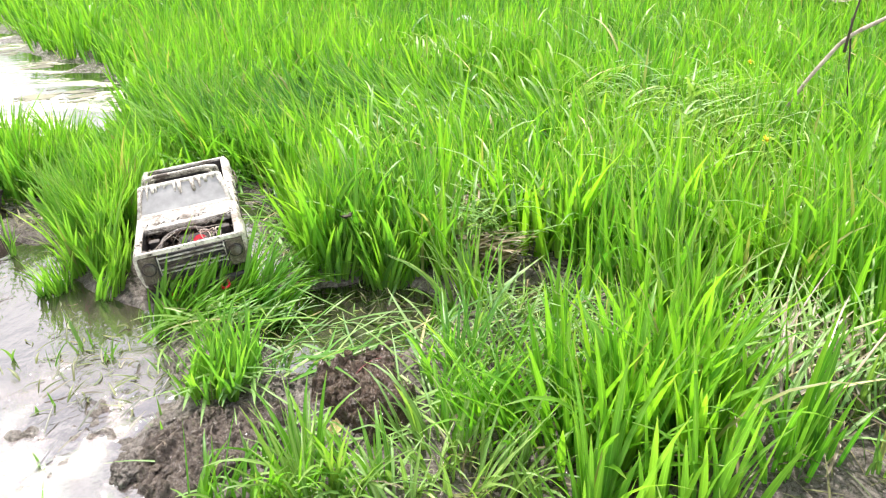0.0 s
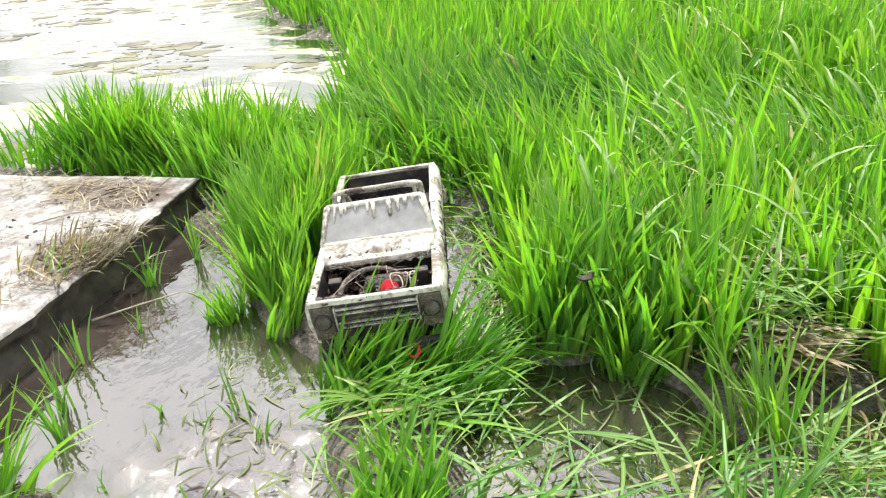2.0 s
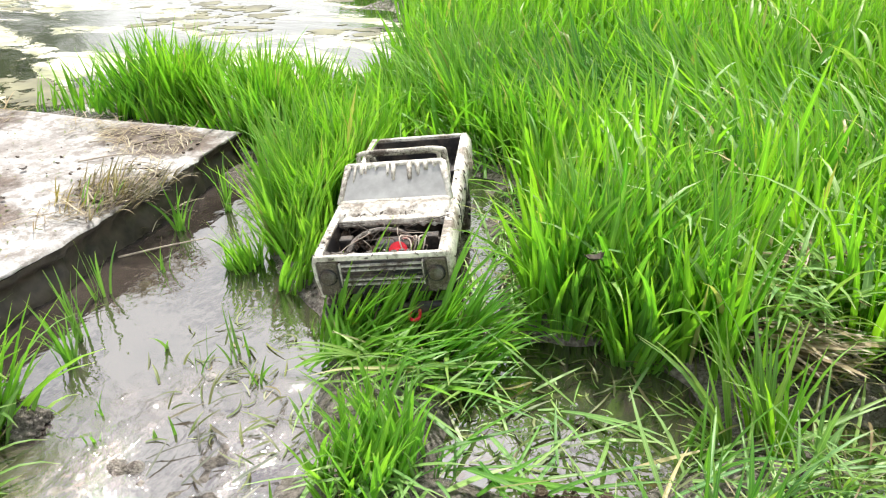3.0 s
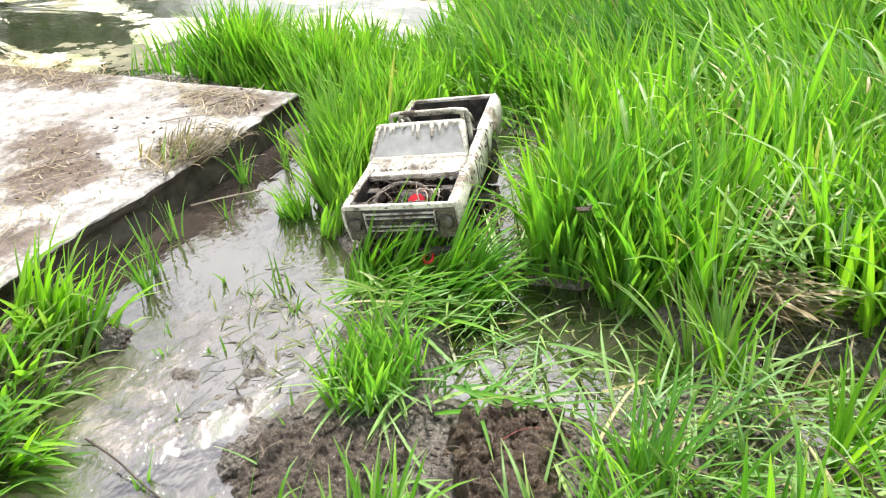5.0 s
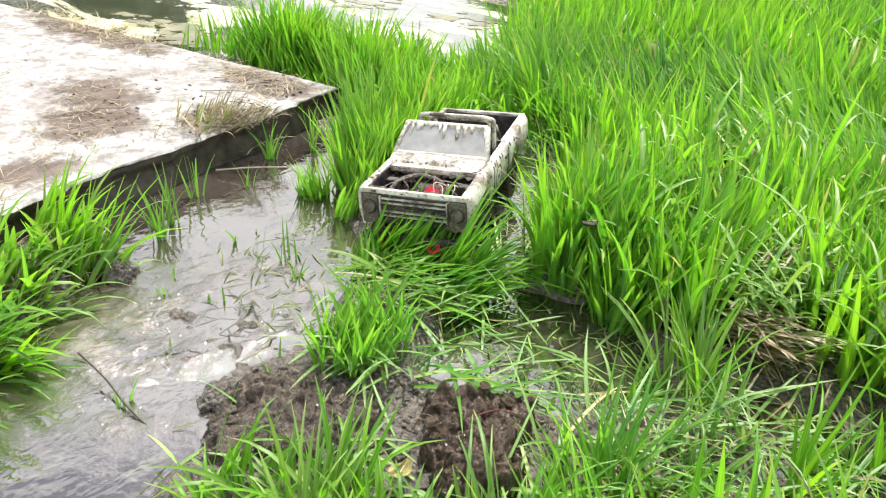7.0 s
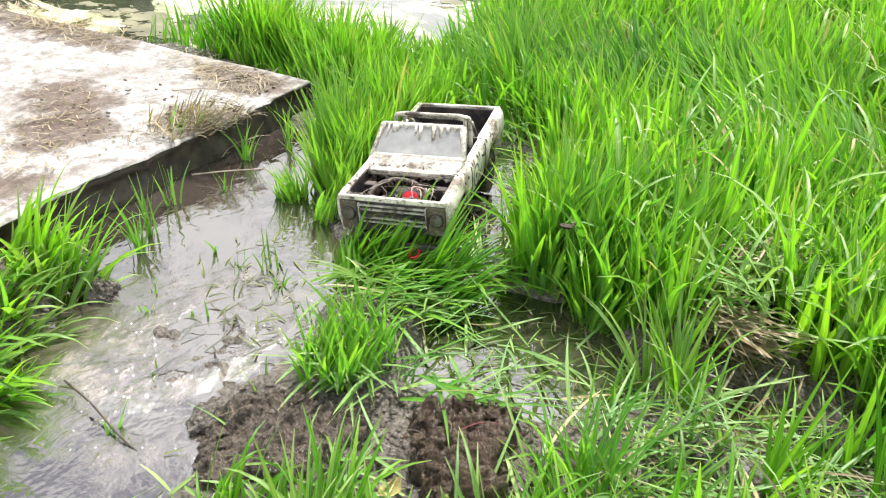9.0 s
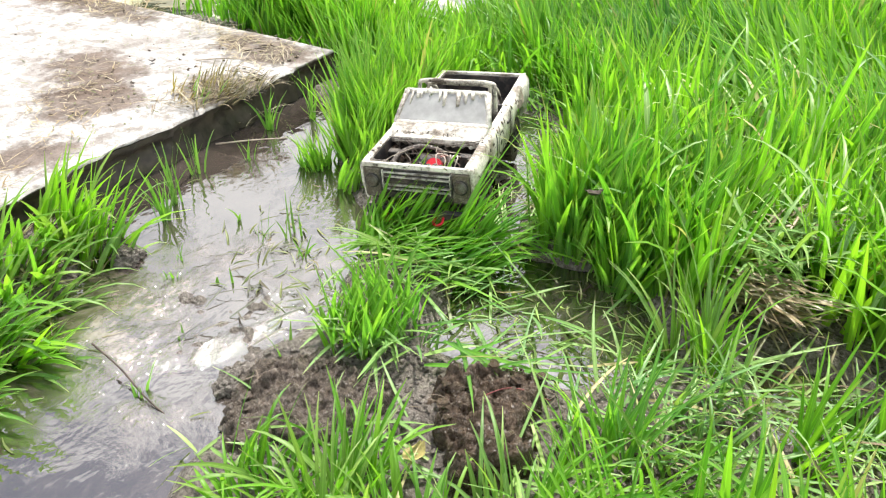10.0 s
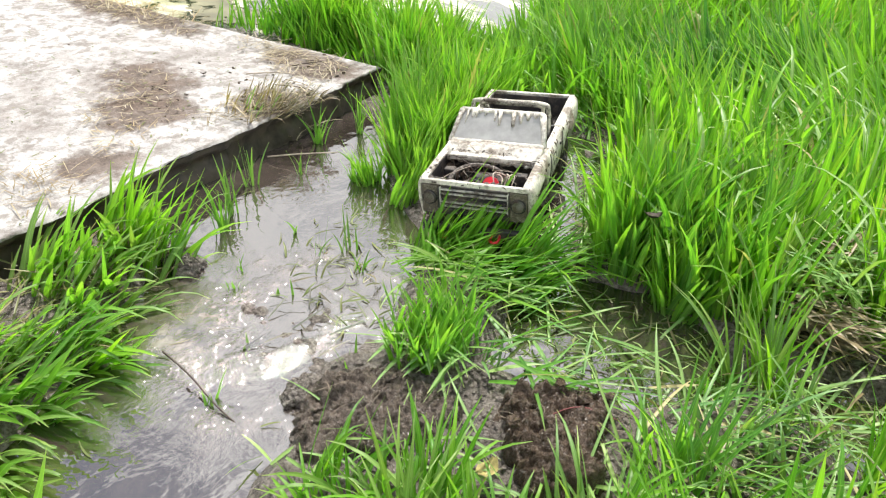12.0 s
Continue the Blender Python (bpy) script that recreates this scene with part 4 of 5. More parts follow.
def tuft_blades(cx, cy, count, spread, length, width):
    """Leaves of tufts round the centres cx, cy: base places, directions, leans, curls, lengths and widths."""
    n = len(cx)
    who = np.repeat(np.arange(n), count)
    m = len(who)
    dx, dy = rng.normal(0, spread, m), rng.normal(0, spread, m)
    x, y = cx[who] + dx, cy[who] + dy
    az, k = lean_of(x, y)
    loose = np.where(k > 0.5, 0.25, 1)
    az, k = az + rng.normal(0, 0.7, n)[who] * loose, k * (1 - 0.3 * loose) * (1 + loose * rng.uniform(-0.7, 0.3, n)[who])
    out = np.arctan2(dy, dx) + rng.normal(0, 0.5, m)
    vx, vy = np.cos(out) * 0.55 + k * 1.3 * np.cos(az), np.sin(out) * 0.55 + k * 1.3 * np.sin(az)
    tall = (rng.uniform(0.72, 1.18, n) * (0.92 + 0.16 * waves(cx, cy, 41, 4)) * low_shore(cx, cy))[who]
    size = length * tall * rng.uniform(0.45, 1.1, m)
    lean = 2 + 9 * np.hypot(dx, dy) / spread / 2 + 26 * k * rng.uniform(0.5, 1.1, m)
    curl = 4 + 80 * rng.uniform(0, 1, m) ** 3.4 + 14 * k
    return np.stack([x, y, height(x, y) - 0.008], 1), np.arctan2(vy, vx), lean, curl, size, width * rng.uniform(0.55, 1.25, m)


def field(name, x0, x1, y0, y1, tufts, count, spread, length, width, rows, fold, keep=field_density, mat=M_GRASS):
    n = int((x1 - x0) * (y1 - y0) * tufts)
    x, y = rng.uniform(x0, x1, n), rng.uniform(y0, y1, n)
    ok = rng.uniform(0, 1, n) < keep(x, y)
    p, az, lean, curl, size, wid = tuft_blades(x[ok], y[ok], count, spread, length, width)
    ok = (inside(TRUCK_BOX, p[:, 0], p[:, 1]) > 0.0) & (slab_sd(p[:, 0], p[:, 1]) > 0.0)
    g = blades(name, p[ok], size[ok], wid[ok], az[ok], lean[ok], curl[ok], mat, rows, fold)
    return tagged(g, "dense bright green grass of a wet field", "grass", kind="stuff")


field("field_grass", -0.6, 1.6, 0.9, 2.5, 230, 15, 0.024, 0.32, 0.0138, 7, True)
field("foreground_grass", 0.16, 1.3, 0.45, 0.9, 110, 17, 0.020, 0.31, 0.0125, 7, True, mat=M_SHEEN)
field("foreground_grass", 0.0, 1.3, 0.45, 1.5, 60, 14, 0.022, 0.29, 0.009, 7, True, mat=M_AGED)
field("field_grass", -0.6, 1.6, 1.3, 2.5, 55, 13, 0.024, 0.30, 0.012, 7, True, mat=M_AGED)
field("field_grass", -0.6, 1.6, 0.9, 2.5, 60, 12, 0.026, 0.34, 0.0165, 7, True, mat=M_BROAD)
field("middle_grass", -1.5, 3.2, 2.5, 4.6, 45, 14, 0.030, 0.35, 0.017, 5, False)
field("bank_grass", -1.5, -0.6, 1.45, 2.9, 240, 16, 0.024, 0.29, 0.0110, 6, True)
field("bank_grass", -1.5, -0.6, 1.45, 2.9, 80, 14, 0.024, 0.29, 0.0120, 6, True, mat=M_SHEEN)
field("middle_grass", -3.2, 3.2, 2.5, 4.6, 150, 17, 0.030, 0.34, 0.016, 5, False)
field("far_grass", -6, 7, 4.6, 9, 60, 20, 0.05, 0.38, 0.02, 4, False)
field("side_grass", 1.6, 4.5, 0.45, 2.5, 120, 16, 0.03, 0.33, 0.014, 4, False)
field("side_grass", 3.2, 6.0, 2.5, 4.6, 70, 14, 0.035, 0.34, 0.02, 4, False)
field("rear_grass", -1.0, 4.5, -3.5, 0.45, 110, 14, 0.035, 0.30, 0.016, 4, False)
field("rear_grass", -6.0, -1.0, -5.0, -0.5, 60, 14, 0.04, 0.30, 0.018, 4, False)
field("side_grass", 4.5, 10.0, -5.0, 4.6, 30, 14, 0.06, 0.34, 0.03, 3, False)
field("distant_grass", -16, 18, 9, 30, 12, 14, 0.12, 0.42, 0.06, 3, False)


def grass_tuft(x, y, r, n, length, width=0.0098, to=None, lean=0, mat=None, z=None, name="grass_tuft", label="upright clump of bright green grass at the water's edge", curl=26, pull=0.2):
    """One clump that stands by itself: a mass of leaves, and the long single leaves round it."""
    tuft = tagged(new(name), label, "grass tuft", "grass tufts by the pool")

    m = max(3, int(n / 22))
    hx, hy = x + r * rng.uniform(-0.8, 0.8, m), y + r * rng.uniform(-0.8, 0.8, m)
    ha, hl, hk = rng.uniform(0, math.tau, m), rng.uniform(0, 6, m), rng.uniform(0.7, 1.1, m)
    fan = 7 if curl < 30 else 12

    def leaves(part_name, n, k, mat, slim=1.0):
        a, d = rng.uniform(0, math.tau, n), r * np.sqrt(rng.uniform(0, 1, n))
        bx, by = x + d * np.cos(a), y + d * np.sin(a)
        near = np.argmin((bx[:, None] - hx) ** 2 + (by[:, None] - hy) ** 2, axis=1)
        bx, by = bx + pull * (hx[near] - bx), by + pull * (hy[near] - by)
        bz = height(bx, by) - 0.006 if z is None else np.full(n, z)
        az = np.arctan2(np.sin(a) * 0.6 + np.sin(ha[near]), np.cos(a) * 0.6 + np.cos(ha[near])) + rng.normal(0, 0.6, n)
        ln = 2 + fan * d / r + hl[near] + rng.uniform(0, 9, n)
        k = k * hk[near]
        if to is not None:
            vx, vy = np.cos(az) * 0.5 + np.cos(to), np.sin(az) * 0.5 + np.sin(to)
            az, ln = np.arctan2(vy, vx), ln + lean * rng.uniform(0.6, 1.1, n)
        g = blades(part_name, np.stack([bx, by, bz], 1), k * length * rng.uniform(0.45, 1.1, n), slim * width * rng.uniform(0.55, 1.2, n), az, ln, 6 + 1.35 * curl * rng.uniform(0, 1, n) ** 1.7, mat, 7, True)
        g.parent = tuft
        return g

    leaves("leaf_mass", max(4, n - 8), 1.0, mat or M_GRASS)["kind"] = "stuff"
    for _ in range(7):
        leaves("leaf", 1, 1.15, mat or M_GRASS)
    leaves("withered_leaf", 1, 0.7, M_STRAW, 0.35)["label"] = "withered straw-coloured leaf"
    return tuft


grass_tuft(-1.01, 1.56, 0.045, 80, 0.20, 0.0070, curl=16, mat=M_SHEEN)
grass_tuft(-0.975, 1.66, 0.06, 170, 0.27, 0.0075, curl=18, mat=M_SHEEN)
grass_tuft(-0.95, 1.76, 0.07, 190, 0.29, 0.0075, curl=18)
grass_tuft(-1.06, 1.86, 0.10, 260, 0.28, 0.0080, mat=M_SHEEN)
for px, py, pr, pn, ph in ((-0.85, 1.52, 0.04, 50, 0.17), (-0.88, 1.60, 0.05, 90, 0.23), (-0.93, 1.70, 0.05, 90, 0.25), (-0.98, 1.88, 0.06, 120, 0.27), (-1.03, 2.02, 0.07, 150, 0.28)):
    grass_tuft(px, py, pr, pn, ph, 0.0075, mat=M_SHEEN, curl=20, label="bright green grass standing beside the truck")
for px, py, pn, ph in ((-0.48, 1.10, 20, 0.145), (-0.45, 1.075, 22, 0.155), (-0.42, 1.09, 26, 0.165), (-0.46, 1.13, 22, 0.165), (-0.40, 1.13, 22, 0.165), (-0.435, 1.16, 20, 0.165), (-0.41, 1.19, 16, 0.16), (-0.46, 1.20, 14, 0.15)):
    grass_tuft(px, py, 0.033, pn, ph, 0.0085, curl=16, pull=0.2, mat=M_SHEEN, label="loose clump of green grass between two puddles")
grass_tuft(-0.44, 1.13, 0.06, 14, 0.14, 0.0060, curl=40, pull=0.0, mat=M_AGED, label="loose clump of green grass between two puddles")
for px, py, pn, ph in ((-0.50, 1.13, 16, 0.07), (-0.43, 1.11, 16, 0.08), (-0.56, 1.19, 14, 0.08), (-0.36, 1.17, 16, 0.09)):
    grass_tuft(px, py, 0.045, pn, ph, 0.005, curl=90, mat=M_PALE, name="trampled_tuft", label="short pale trampled grass at a clump's foot")
for px, py, pr, pn, ph in ((-0.28, 1.60, 0.04, 60, 0.22), (-0.31, 1.70, 0.05, 90, 0.25), (-0.22, 1.62, 0.06, 110, 0.27), (-0.14, 1.60, 0.07, 130, 0.29), (-0.06, 1.66, 0.07, 130, 0.29), (-0.24, 1.74, 0.08, 150, 0.28), (-0.14, 1.74, 0.08, 150, 0.29), (-0.10, 1.84, 0.08, 150, 0.30)):
    grass_tuft(px, py, pr, int(pn * 0.7), ph, 0.0140, curl=18, pull=0.1, mat=M_BROAD if px > -0.1 else M_SHEEN, label="tall dense stand of green grass behind a puddle")
for px, py, pr, pn, ph, pl in ((-1.05, 0.95, 0.045, 30, 0.22, 0), (-1.12, 0.98, 0.05, 28, 0.25, 0), (-1.18, 0.95, 0.05, 28, 0.27, 0), (-1.11, 0.88, 0.06, 26, 0.22, 6), (-1.02, 0.80, 0.07, 34, 0.18, 22), (-1.14, 0.78, 0.08, 40, 0.25, 8), (-0.95, 0.66, 0.07, 36, 0.19, 28),
                               (-0.89, 0.72, 0.05, 36, 0.18, 32), (-0.85, 0.57, 0.07, 50, 0.20, 28), (-0.77, 0.47, 0.06, 40, 0.18, 28), (-0.98, 0.53, 0.08, 60, 0.25, 15)):
    grass_tuft(px, py, pr, int(pn * 0.85), ph, 0.0145, to=0.5 + rng.normal(0, 0.7), lean=pl, curl=48, mat=M_BROAD if pr < 0.055 else M_SHEEN, label="broad-leaved green grass on the muddy pool bank")
    grass_tuft(px + 0.02, py, pr * 1.2, int(pn * 0.65), ph * 0.85, 0.0110, to=0.9 + rng.normal(0, 0.7), lean=pl + 6, curl=70, mat=M_AGED, label="ragged pale green grass on the muddy pool bank")
for px, py, pr, pn, ph in ((-1.76, 2.26, 0.07, 230, 0.28), (-1.86, 2.27, 0.08, 300, 0.31), (-1.96, 2.26, 0.08, 260, 0.30), (-2.06, 2.24, 0.07, 130, 0.26), (-1.90, 2.37, 0.08, 220, 0.28), (-2.17, 2.20, 0.07, 45, 0.22), (-2.28, 2.17, 0.07, 28, 0.19), (-2.42, 2.14, 0.06, 14, 0.16),
                           (-1.48, 2.27, 0.08, 280, 0.29), (-1.56, 2.33, 0.07, 240, 0.28), (-1.42, 2.38, 0.08, 240, 0.25), (-1.36, 2.22, 0.08, 240, 0.27), (-1.48, 2.44, 0.08, 150, 0.22), (-1.65, 2.28, 0.05, 40, 0.20), (-1.54, 2.16, 0.05, 50, 0.17), (-1.66, 2.15, 0.05, 30, 0.12), (-1.78, 2.16, 0.05, 50, 0.18), (-1.90, 2.16, 0.05, 50, 0.18), (-2.02, 2.15, 0.05, 36, 0.16)):
    grass_tuft(px, py, pr, pn, ph, curl=24, label="bright green grass clump behind the concrete slab")
for px, py, pn, ph, pm in ((0.04, 1.42, 46, 0.27, M_AGED), (0.06, 1.40, 40, 0.28, M_BROAD), (-0.02, 1.35, 22, 0.24, M_SHEEN), (0.14, 1.36, 36, 0.26, M_PALE), (0.24, 1.30, 34, 0.25, M_BROAD), (0.05, 1.26, 22, 0.22, M_PALE), (0.30, 1.42, 26, 0.25, M_SHEEN), (0.36, 1.24, 26, 0.25, M_BROAD)):
    grass_tuft(px, py, 0.045, int(pn * 0.8), ph * 0.8, 0.0068, curl=52, mat=pm, pull=0.7, label="thin splayed grass clump on grey mud")
for px, py, pn, ph in ((0.18, 1.78, 40, 0.34), (0.30, 1.72, 45, 0.34), (0.42, 1.84, 45, 0.36), (0.10, 1.95, 40, 0.34), (0.55, 1.66, 40, 0.35), (0.33, 2.02, 40, 0.36), (0.46, 1.28, 14, 0.33), (-0.16, 1.58, 30, 0.32)):
    grass_tuft(px, py, 0.05, pn, ph, 0.0135, curl=28, mat=M_BROAD, label="tall broad-leaved bright green grass in the field")
for px, py, pn, ph in ((0.30, 1.02, 12, 0.30), (0.42, 0.95, 14, 0.32), (0.35, 1.16, 12, 0.31), (0.25, 0.88, 12, 0.28), (0.50, 1.18, 12, 0.34), (0.20, 0.96, 9, 0.26), (0.40, 1.06, 10, 0.32)):
    grass_tuft(px, py, 0.06, pn, ph, 0.0185, curl=42, mat=M_BROAD, label="tall broad-leaved bright green grass in the field")
for px, py, pn, ph, pm in ((-0.24, 0.86, 90, 0.17, M_GRASS), (-0.12, 0.87, 46, 0.15, M_SHEEN), (-0.33, 0.78, 60, 0.15, M_GRASS), (-0.18, 0.82, 80, 0.20, M_AGED), (-0.06, 0.84, 40, 0.16, M_PALE), (-0.28, 0.80, 50, 0.16, M_AGED), (-0.02, 0.93, 36, 0.17, M_AGED), (0.03, 0.99, 50, 0.19, M_GRASS),
                           (0.04, 0.86, 56, 0.18, M_PALE), (0.09, 1.08, 70, 0.22, M_SHEEN), (0.11, 0.96, 70, 0.24, M_GRASS), (0.02, 1.14, 60, 0.19, M_SHEEN), (0.13, 1.18, 60, 0.20, M_AGED), (0.11, 0.80, 60, 0.20, M_AGED)):
    grass_tuft(px, py, 0.065, int(pn * 0.8), ph, 0.0076, curl=80 if px < 0 else 55, mat=pm, label="splayed fresh grass tuft on the mud bank")


# ---- lodged and trampled grass ----
def lodged(name, poly, n, length, width, to, spread, lean, mat, label, lift=0.012):
    xs, ys = [p[0] for p in poly], [p[1] for p in poly]
    x, y = rng.uniform(min(xs), max(xs), n * 3), rng.uniform(min(ys), max(ys), n * 3)
    ok = (inside(poly, x, y) < 0) & (inside(TRUCK_BOX, x, y) > 0.0)
    if name == "leaf_litter":
        ok &= (inside(MUDBANK, x, y) > 0.02) & (inside(POOL_B, x, y) > 0.0) & (inside(POOL, x, y) > 0.0)
    x, y = x[ok][:n], y[ok][:n]
    n = len(x)
    z = np.maximum(height(x, y), 0) + rng.uniform(0, lift, n)
    z = np.where(slab_sd(x, y) < 0, 0.10 + rng.uniform(0, 0.02, n), z)
    g = blades(name, np.stack([x, y, z], 1), length * rng.uniform(0.5, 1.1, n), width * rng.uniform(0.6, 1.2, n), to + rng.normal(0, spread, n), lean * rng.uniform(0.75, 1.05, n), 90 - lean + rng.uniform(-5, 8, n), mat, 6, True)
    return tagged(g, label, "grass", kind="stuff")


for px, py, pn, ph in ((-0.673, 1.371, 18, 0.17), (-0.635, 1.385, 18, 0.16), (-0.598, 1.395, 20, 0.17), (-0.56, 1.409, 18, 0.17), (-0.523, 1.423, 20, 0.16), (-0.485, 1.437, 20, 0.18), (-0.45, 1.45, 20, 0.19)):
    grass_tuft(px, py, 0.018, int(pn * 0.9), ph * 1.12, 0.0105, to=0.8, lean=8, label="green grass pushed up against the truck's grille")
for px, py, pn, ph in ((-0.66, 1.385, 9, 0.23), (-0.61, 1.40, 10, 0.22), (-0.55, 1.42, 12, 0.23), (-0.50, 1.435, 14, 0.24), (-0.455, 1.46, 16, 0.25)):
    grass_tuft(px, py, 0.022, pn, ph, 0.0095, to=0.9, lean=18, curl=45, label="green grass pushed up against the truck's grille")
for px, py, pn, ph, pl, pt in ((-0.665, 1.352, 26, 0.17, 8, 1.6), (-0.62, 1.366, 26, 0.15, 12, 0.2), (-0.565, 1.382, 30, 0.17, 10, 1.2), (-0.53, 1.398, 28, 0.16, 14, 2.4), (-0.49, 1.412, 34, 0.17, 12, 0.5), (-0.60, 1.335, 26, 0.18, 20, 1.9), (-0.52, 1.36, 26, 0.19, 22, 0.3), (-0.43, 1.42, 40, 0.21, 14, 1.0)):
    grass_tuft(px, py, 0.036, int(pn * 0.6), ph * 0.85, 0.0085, to=pt, lean=pl + 16, label="bent green grass before the truck's bumper")
lodged("flattened_grass", [(-0.70, 1.29), (-0.60, 1.40), (-0.40, 1.44), (-0.34, 1.36), (-0.55, 1.26)], 60, 0.19, 0.010, 0.75, 0.6, 66, M_GRASS, "green grass pressed flat before the truck's bumper")
lodged("flattened_grass", [(-0.66, 1.24), (-0.60, 1.34), (-0.40, 1.40), (-0.36, 1.30), (-0.55, 1.20)], 40, 0.15, 0.007, 0.6, 1.0, 76, M_PALE, "tangled pale grass pressed into mud before the truck")
lodged("flattened_grass", [(-0.58, 1.40), (-0.36, 1.46), (-0.35, 1.36), (-0.56, 1.32)], 45, 0.20, 0.0075, -2.0, 0.4, 56, M_AGED, "long pale grass bowed down towards the pool")
lodged("flattened_grass", [(-0.42, 1.48), (-0.34, 1.54), (-0.44, 1.90), (-0.55, 2.16), (-0.63, 2.16), (-0.48, 1.84)], 200, 0.20, 0.008, -0.6, 0.9, 68, M_GRASS, "wet green grass trampled into a wheel track")
lodged("flattened_grass", [(-0.46, 1.50), (-0.38, 1.52), (-0.40, 1.76), (-0.54, 2.10), (-0.60, 2.05)], 70, 0.15, 0.007, 0.9, 1.6, 72, M_PALE, "broken pale grass in a muddy wheel rut")
lodged("flattened_grass", [(-0.95, 2.12), (-0.62, 2.2), (-0.6, 2.45), (-0.9, 2.5)], 150, 0.22, 0.008, 2.6, 0.8, 66, M_GRASS, "green grass trampled behind the truck")
lodged("flattened_grass", [(0.0, 1.85), (0.35, 1.8), (0.45, 2.2), (0.1, 2.3)], 420, 0.27, 0.008, 3.4, 0.7, 55, M_PALE, "pale lodged grass in the field")
lodged("flattened_grass", [(-0.03, 1.64), (0.16, 1.62), (0.17, 1.88), (-0.01, 1.88)], 230, 0.16, 0.0085, 0.5, 2.5, 52, M_PALE, "pale tangled grass bent over straw", 0.12)
lodged("flattened_grass", [(-0.02, 1.74), (0.12, 1.72), (0.13, 1.84), (0.0, 1.86)], 26, 0.12, 0.009, 0.2, 0.8, 72, M_STRAW, "withered leaves lying over pale grass", 0.13)
# Pale blades raised on top here; their colour stands in for silvery glints.
lodged("flattened_grass", [(0.45, 2.3), (1.0, 2.2), (1.1, 3.0), (0.5, 3.2)], 500, 0.30, 0.013, 5.3, 0.8, 40, M_PALE, "pale lodged grass in the field", 0.14)
lodged("flattened_grass", [(-0.38, 1.20), (-0.05, 1.22), (0.0, 1.46), (-0.36, 1.48)], 24, 0.20, 0.008, 0.3, 1.0, 80, M_PALE, "loose pale grass leaves fallen across a puddle")
lodged("flattened_grass", [(0.05, 0.8), (0.9, 0.7), (0.9, 1.6), (0.1, 1.5)], 70, 0.14, 0.0045, 0.4, 2.5, 62, M_STRAW, "withered leaves hanging among the grass", 0.06)
lodged("flattened_grass", [(-0.1, 1.0), (0.45, 1.0), (0.5, 1.5), (0.0, 1.5)], 230, 0.18, 0.0065, 0.4, 1.6, 70, M_PALE, "thin tangled grass lying on grey mud")
lodged("flattened_grass", [(-0.5, 0.75), (0.05, 0.85), (0.0, 1.1), (-0.45, 0.95)], 50, 0.12, 0.006, 0.4, 1.9, 74, M_PALE, "short grass scraps on the mud bank")
lodged("overhanging_leaves", [(-0.50, 1.09), (-0.36, 1.10), (-0.30, 1.15), (-0.42, 1.14)], 30, 0.14, 0.0085, -1.1, 0.6, 74, M_PALE, "long pale leaves hanging over the mud bank", 0.03)
lodged("overhanging_leaves", [(-0.40, 1.10), (-0.20, 1.14), (-0.12, 1.22), (-0.36, 1.20)], 18, 0.20, 0.0085, 0.2, 0.5, 78, M_GRASS, "long green leaves lying over the puddle's edge", 0.04)


# Bent leaves whose pale colour paints the highlights on bowed blades.
lodged("bent_leaves", [(-0.25, 1.62), (1.3, 1.3), (1.6, 2.6), (-0.3, 2.6)], 420, 0.26, 0.012, 2.6, 1.4, 34, M_PALE, "bent leaves among green grass, coloured pale for light on them", 0.16)
lodged("bent_leaves", [(0.35, 2.5), (1.6, 2.5), (2.6, 4.4), (-0.6, 4.4)], 420, 0.30, 0.015, 2.8, 1.3, 34, M_PALE, "bent leaves among green grass, coloured pale for light on them", 0.18)
M_LITTER = grass_material("dead_leaf_litter", (0.07, 0.075, 0.03), (0.20, 0.20, 0.09), (0.30, 0.26, 0.16), 0.2, 0.12)
for poly, n in (([(-0.62, 1.3), (0.9, 1.3), (0.9, 2.4), (-0.4, 2.4)], 900), ([(0.0, 0.75), (0.9, 0.6), (0.9, 1.3), (0.0, 1.3)], 420), ([(-1.45, 2.05), (-1.05, 1.6), (-0.9, 2.5), (-1.5, 2.5)], 350), ([(-1.25, 0.5), (-0.85, 0.45), (-0.95, 0.95), (-1.2, 1.05)], 200)):
    lodged("leaf_litter", poly, n, 0.11, 0.0045, 0.0, 3.0, 80, M_LITTER, "dead and yellowed leaves on the mud between the grass", 0.02)


# ---- sprouts, scraps and straw ----
def water_sprout(x, y, n, length):
    plant = tagged(new("water_sprout"), "few thin green shoots rising from muddy water", "water plant", "shoots in the pool")
    plant.location = (x, y, -0.02)
    for _ in range(n):
        leaf = blades("leaf", np.array([[rng.normal(0, 0.008), rng.normal(0, 0.008), 0.0]]), length * rng.uniform(0.5, 1.1), 0.0048 * rng.uniform(0.7, 1.3), rng.uniform(0, math.tau), rng.uniform(1, 17), rng.uniform(3, 36), M_AGED if rng.uniform() < 0.5 else M_SHEEN, 6, True)
        leaf.parent = plant
    return plant


